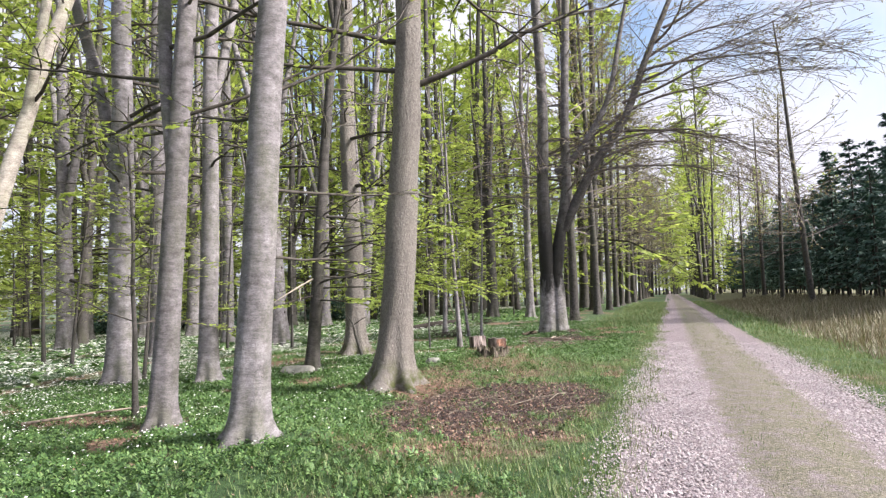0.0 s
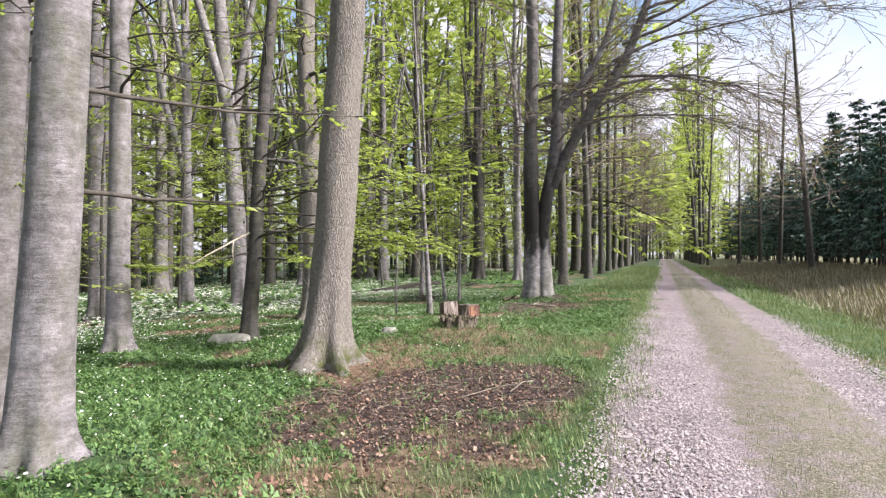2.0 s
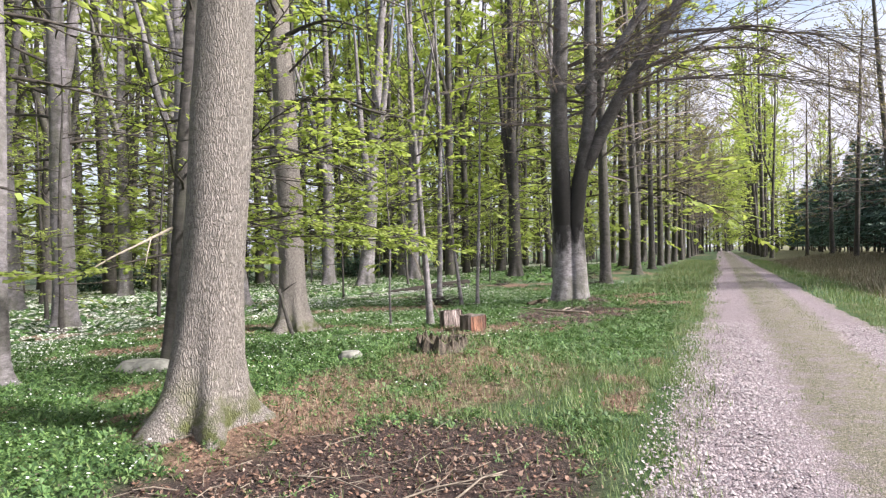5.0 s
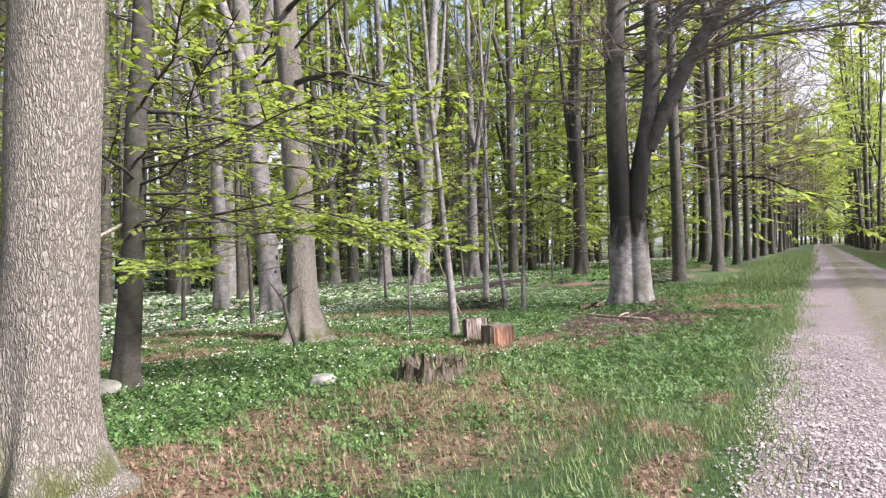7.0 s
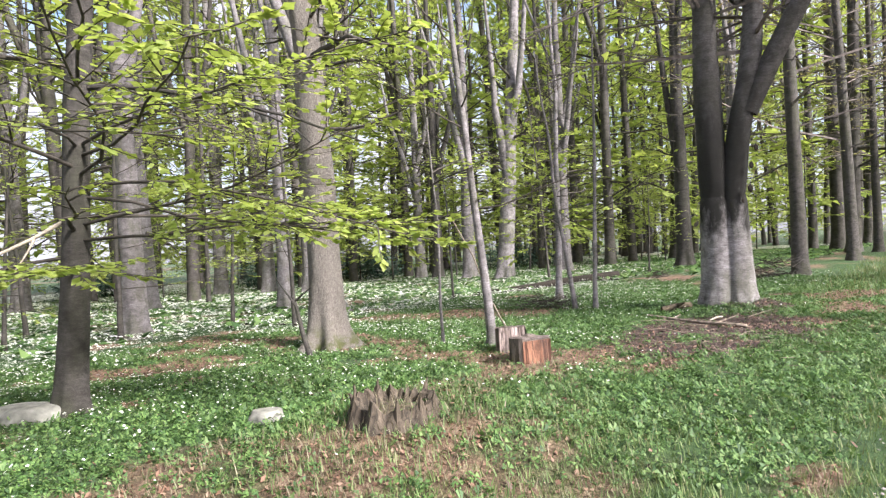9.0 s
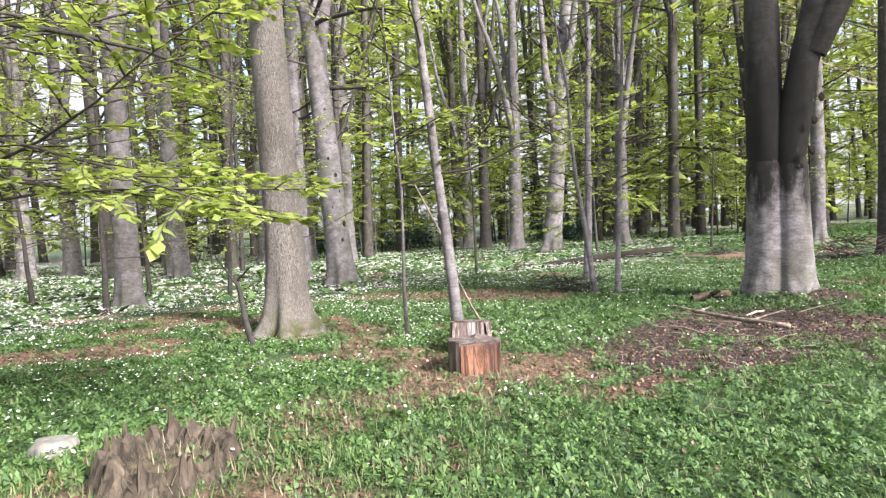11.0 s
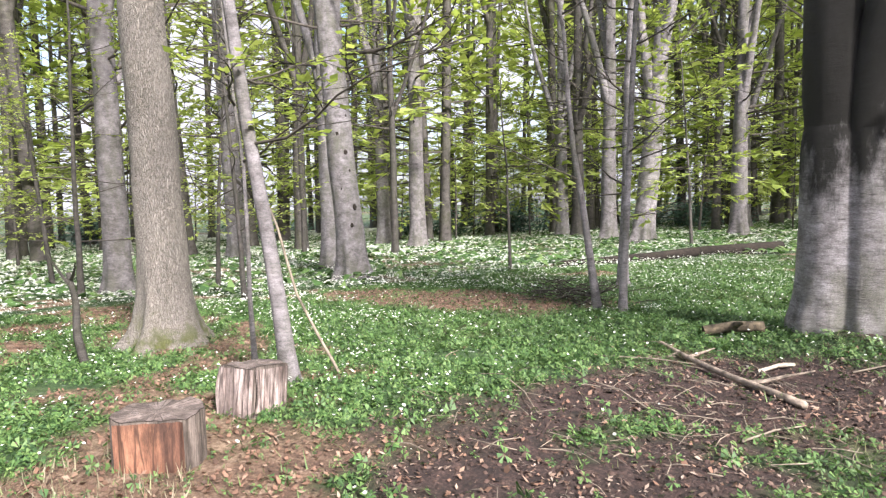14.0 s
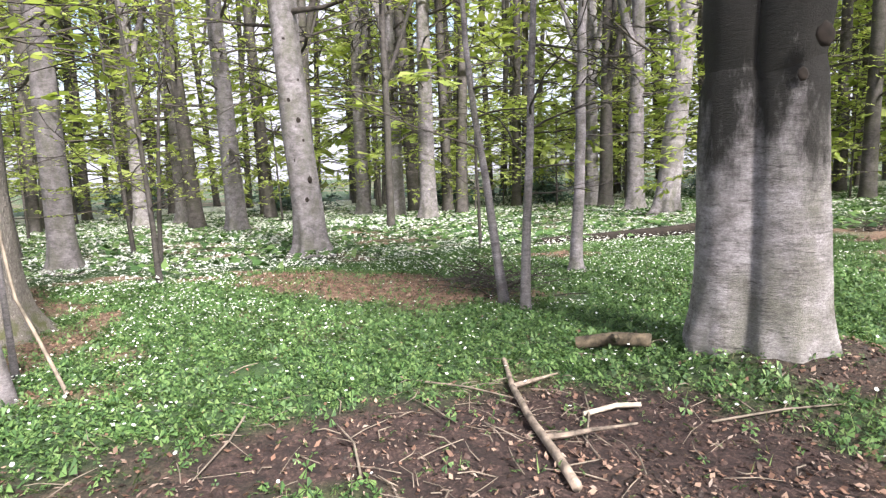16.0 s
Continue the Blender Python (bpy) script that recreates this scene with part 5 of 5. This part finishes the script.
x, y = spread(380000, 9, 62, -4, 76, 57, lambda x, y, s, u: carpet(x, y, s, u) * (0.2 + 0.8 * sstep(9, 15, s)) * (0.5 + 0.5 * sstep(0.4, 0.6, fbm(x * 0.3, y * 0.3, 63))))
scatter("anemone_flowers", QUAD_V, QUAD_F, x, y, np.clip(0.034 + 0.0025 * (su(x, y)[0] - 11), 0.03, 0.1) * rg.uniform(0.7, 1.3, len(x)), PETAL, "white carpet of anemone flowers deep in the wood", "flowers", 0.35, 0.13, seed=58)

BLADE_V, BLADE_F = [(-0.05, 0, 0), (0.05, 0, 0), (0.0, 0.45, 0.85)], [(0, 1, 2)]


def verge(x, y, s, u):
    so, li, dr = zones(x, y)
    near = sstep(0.12, 0.75, s + 0.6 * (fbm(x * 2, y * 2, 44) - 0.5)) * (1 - sstep(2.4, 4.2, s)) + 0.8 * sstep(-2.1, -2.4, s) * (1 - sstep(-3.8, -5.5, s))
    near = near + 0.9 * np.exp(-((x - 0.8) ** 2 + (y - 12.1) ** 2) / 3.88)
    near = near * (1 - 0.8 * sstep(11, 14, u) * sstep(0.8, 1.4, s) * (u < 24))
    return np.clip(near, 0, 1) * (1 - 0.93 * so) * (1 - 0.6 * li) * (0.35 + 0.65 * sstep(0.35, 0.6, fbm(x * 1.5, y * 1.5, 45)))


x, y = spread(480000, -5.5, 4.4, 1.5, 22, 71, verge)
scatter("grass", BLADE_V, BLADE_F, x, y, 0.025 + 0.075 * rg.uniform(0, 1, len(x)) ** 1.6, GRASS, "short green verge grass beside the road", "grass", 0.4, seed=72)
x, y = spread(90000, -5.5, 4.4, 22, 70, 73, verge)
scatter("grass", BLADE_V, BLADE_F, x, y, rg.uniform(0.10, 0.24, len(x)), GRASS, "verge grass along the far road", "grass", 0.4, seed=74)
x, y = spread(30000, -1.75, -0.1, 1.5, 45, 75, lambda x, y, s, u: sstep(-1.75, -1.35, s) * (1 - sstep(-0.6, -0.25, s)) * (0.2 + 0.8 * sstep(0.4, 0.6, fbm(x * 1.4, y * 1.4, 46))))
scatter("grass", BLADE_V, BLADE_F, x, y, rg.uniform(0.02, 0.05, len(x)), GRASS, "sparse worn grass on the road's middle strip", "grass", 0.6, 0.03, seed=76)
x, y = spread(70000, -12, -3.6, 8, 70, 77, lambda x, y, s, u: sstep(-3.6, -5.2, s))
scatter("dry_grass", BLADE_V, BLADE_F, x, y, rg.uniform(0.15, 0.42, len(x)), DRYGRASS, "tall withered grass before the spruce stand", "grass", 0.6, seed=78)

x, y = spread(140000, 0.8, 12, 1, 27, 81, lambda x, y, s, u: np.clip(0.07 + 0.95 * zones(x, y)[1] + (0.6 * (u < 12) + 0.2) * zones(x, y)[0], 0, 1))
scatter("dead_leaves", [(-0.5, 0, 0.05), (0, -0.32, 0), (0.5, 0, 0.12), (0, 0.32, 0.02)], [(0, 1, 2, 3)], x, y, 0.014 + 0.034 * rg.uniform(0, 1, len(x)) ** 1.5, LITTER,
        "brown curled dead beech leaves", "leaves", 0.45, 0.015, seed=82)
STONE_V = [(0.5, 0, 0), (0, 0.45, 0), (-0.5, 0.05, 0), (0.05, -0.5, 0), (0, 0, 0.36), (0, 0, -0.3)]
STONE_F = [(0, 1, 4), (1, 2, 4), (2, 3, 4), (3, 0, 4)]
x, y = spread(120000, -2.7, 1.0, 1.8, 17, 83, lambda x, y, s, u: sstep(0.85, 0.5, s) * sstep(-2.6, -2.2, s) * (1 - 0.55 * np.exp(-((s + 0.95) / 0.4) ** 2)) * np.clip(1.3 - u / 20, 0.2, 1))
scatter("gravel", STONE_V, STONE_F, x, y, 0.008 + 0.026 * rg.uniform(0, 1, len(x)) ** 1.7, STONE, "loose pinkish grey gravel stones", "gravel", 0.3, 0.012, seed=84)
x, y = spread(26000, 1.0, 6, 4, 22, 85, lambda x, y, s, u: zones(x, y)[0])
scatter("soil_clods", STONE_V, STONE_F, x, y, rg.uniform(0.012, 0.05, len(x)), SOIL, "crumbly dark soil clods and bark bits", "soil", 0.4, 0.0, seed=86)
x, y = spread(60000, 1.0, 6, 4, 22, 87, lambda x, y, s, u: np.clip(zones(x, y)[0] * 0.9, 0, 1) * (vnoise(x * 4, y * 4, 88) > 0.4))
scatter("wood_chips", [(-0.5, -0.05, 0), (0.1, -0.2, 0.08), (0.5, 0.05, 0.03), (-0.1, 0.16, 0.06)], [(0, 1, 2, 3)], x, y, 0.008 + 0.04 * rg.uniform(0, 1, len(x)) ** 2, CHIP, "pale and brown wood chips strewn on soil", "chips", 0.35, 0.012, seed=89)
x, y = spread(16000, 0.9, 4.5, 8.5, 14.5, 92, lambda x, y, s, u: np.clip(zones(x, y)[1], 0, 1) * 0.8)
scatter("dry_grass", BLADE_V, BLADE_F, x, y, rg.uniform(0.03, 0.09, len(x)), DRYGRASS, "withered grass on the low bank by the stump", "grass", 0.7, seed=93)
gx, gy = 1.12 + rg.normal(0, 0.28, 320), 11.9 + rg.normal(0, 0.24, 320)
scatter("dry_grass", BLADE_V, BLADE_F, gx, gy, rg.uniform(0.04, 0.11, 320), DRYGRASS, "dry grass growing over the rotten stump", "grass", 0.6, 0.06, seed=90)
rnd = random.Random(9)
t = Shape()
for k in range(420):
    if k % 2:
        x, y = rnd.gauss(0.9, 0.9), rnd.gauss(7.6, 0.65)
    else:
        x, y = rnd.gauss(3.24, 0.8), rnd.gauss(17.55, 1.35)
    a, ln = rnd.uniform(0, 6.28), rnd.uniform(0.05, 0.32)
    p = Vector((x, y, hz(x, y) + 0.015))
    q = p + Vector((math.cos(a) * ln, math.sin(a) * ln, 0))
    q.z = hz(q.x, q.y) + rnd.uniform(0.01, 0.05)
    mid = p.lerp(q, 0.5) + Vector((rnd.uniform(-0.03, 0.03), rnd.uniform(-0.03, 0.03), 0.01))
    r = rnd.uniform(0.0015, 0.0045)
    t.tube([p, mid, q], [r, r, r * 0.6], 4)
tagged(mesh_object("fallen_twigs", t.v, t.f, TWIGWOOD), "dry broken twigs strewn over bare soil", "twigs", kind="stuff")
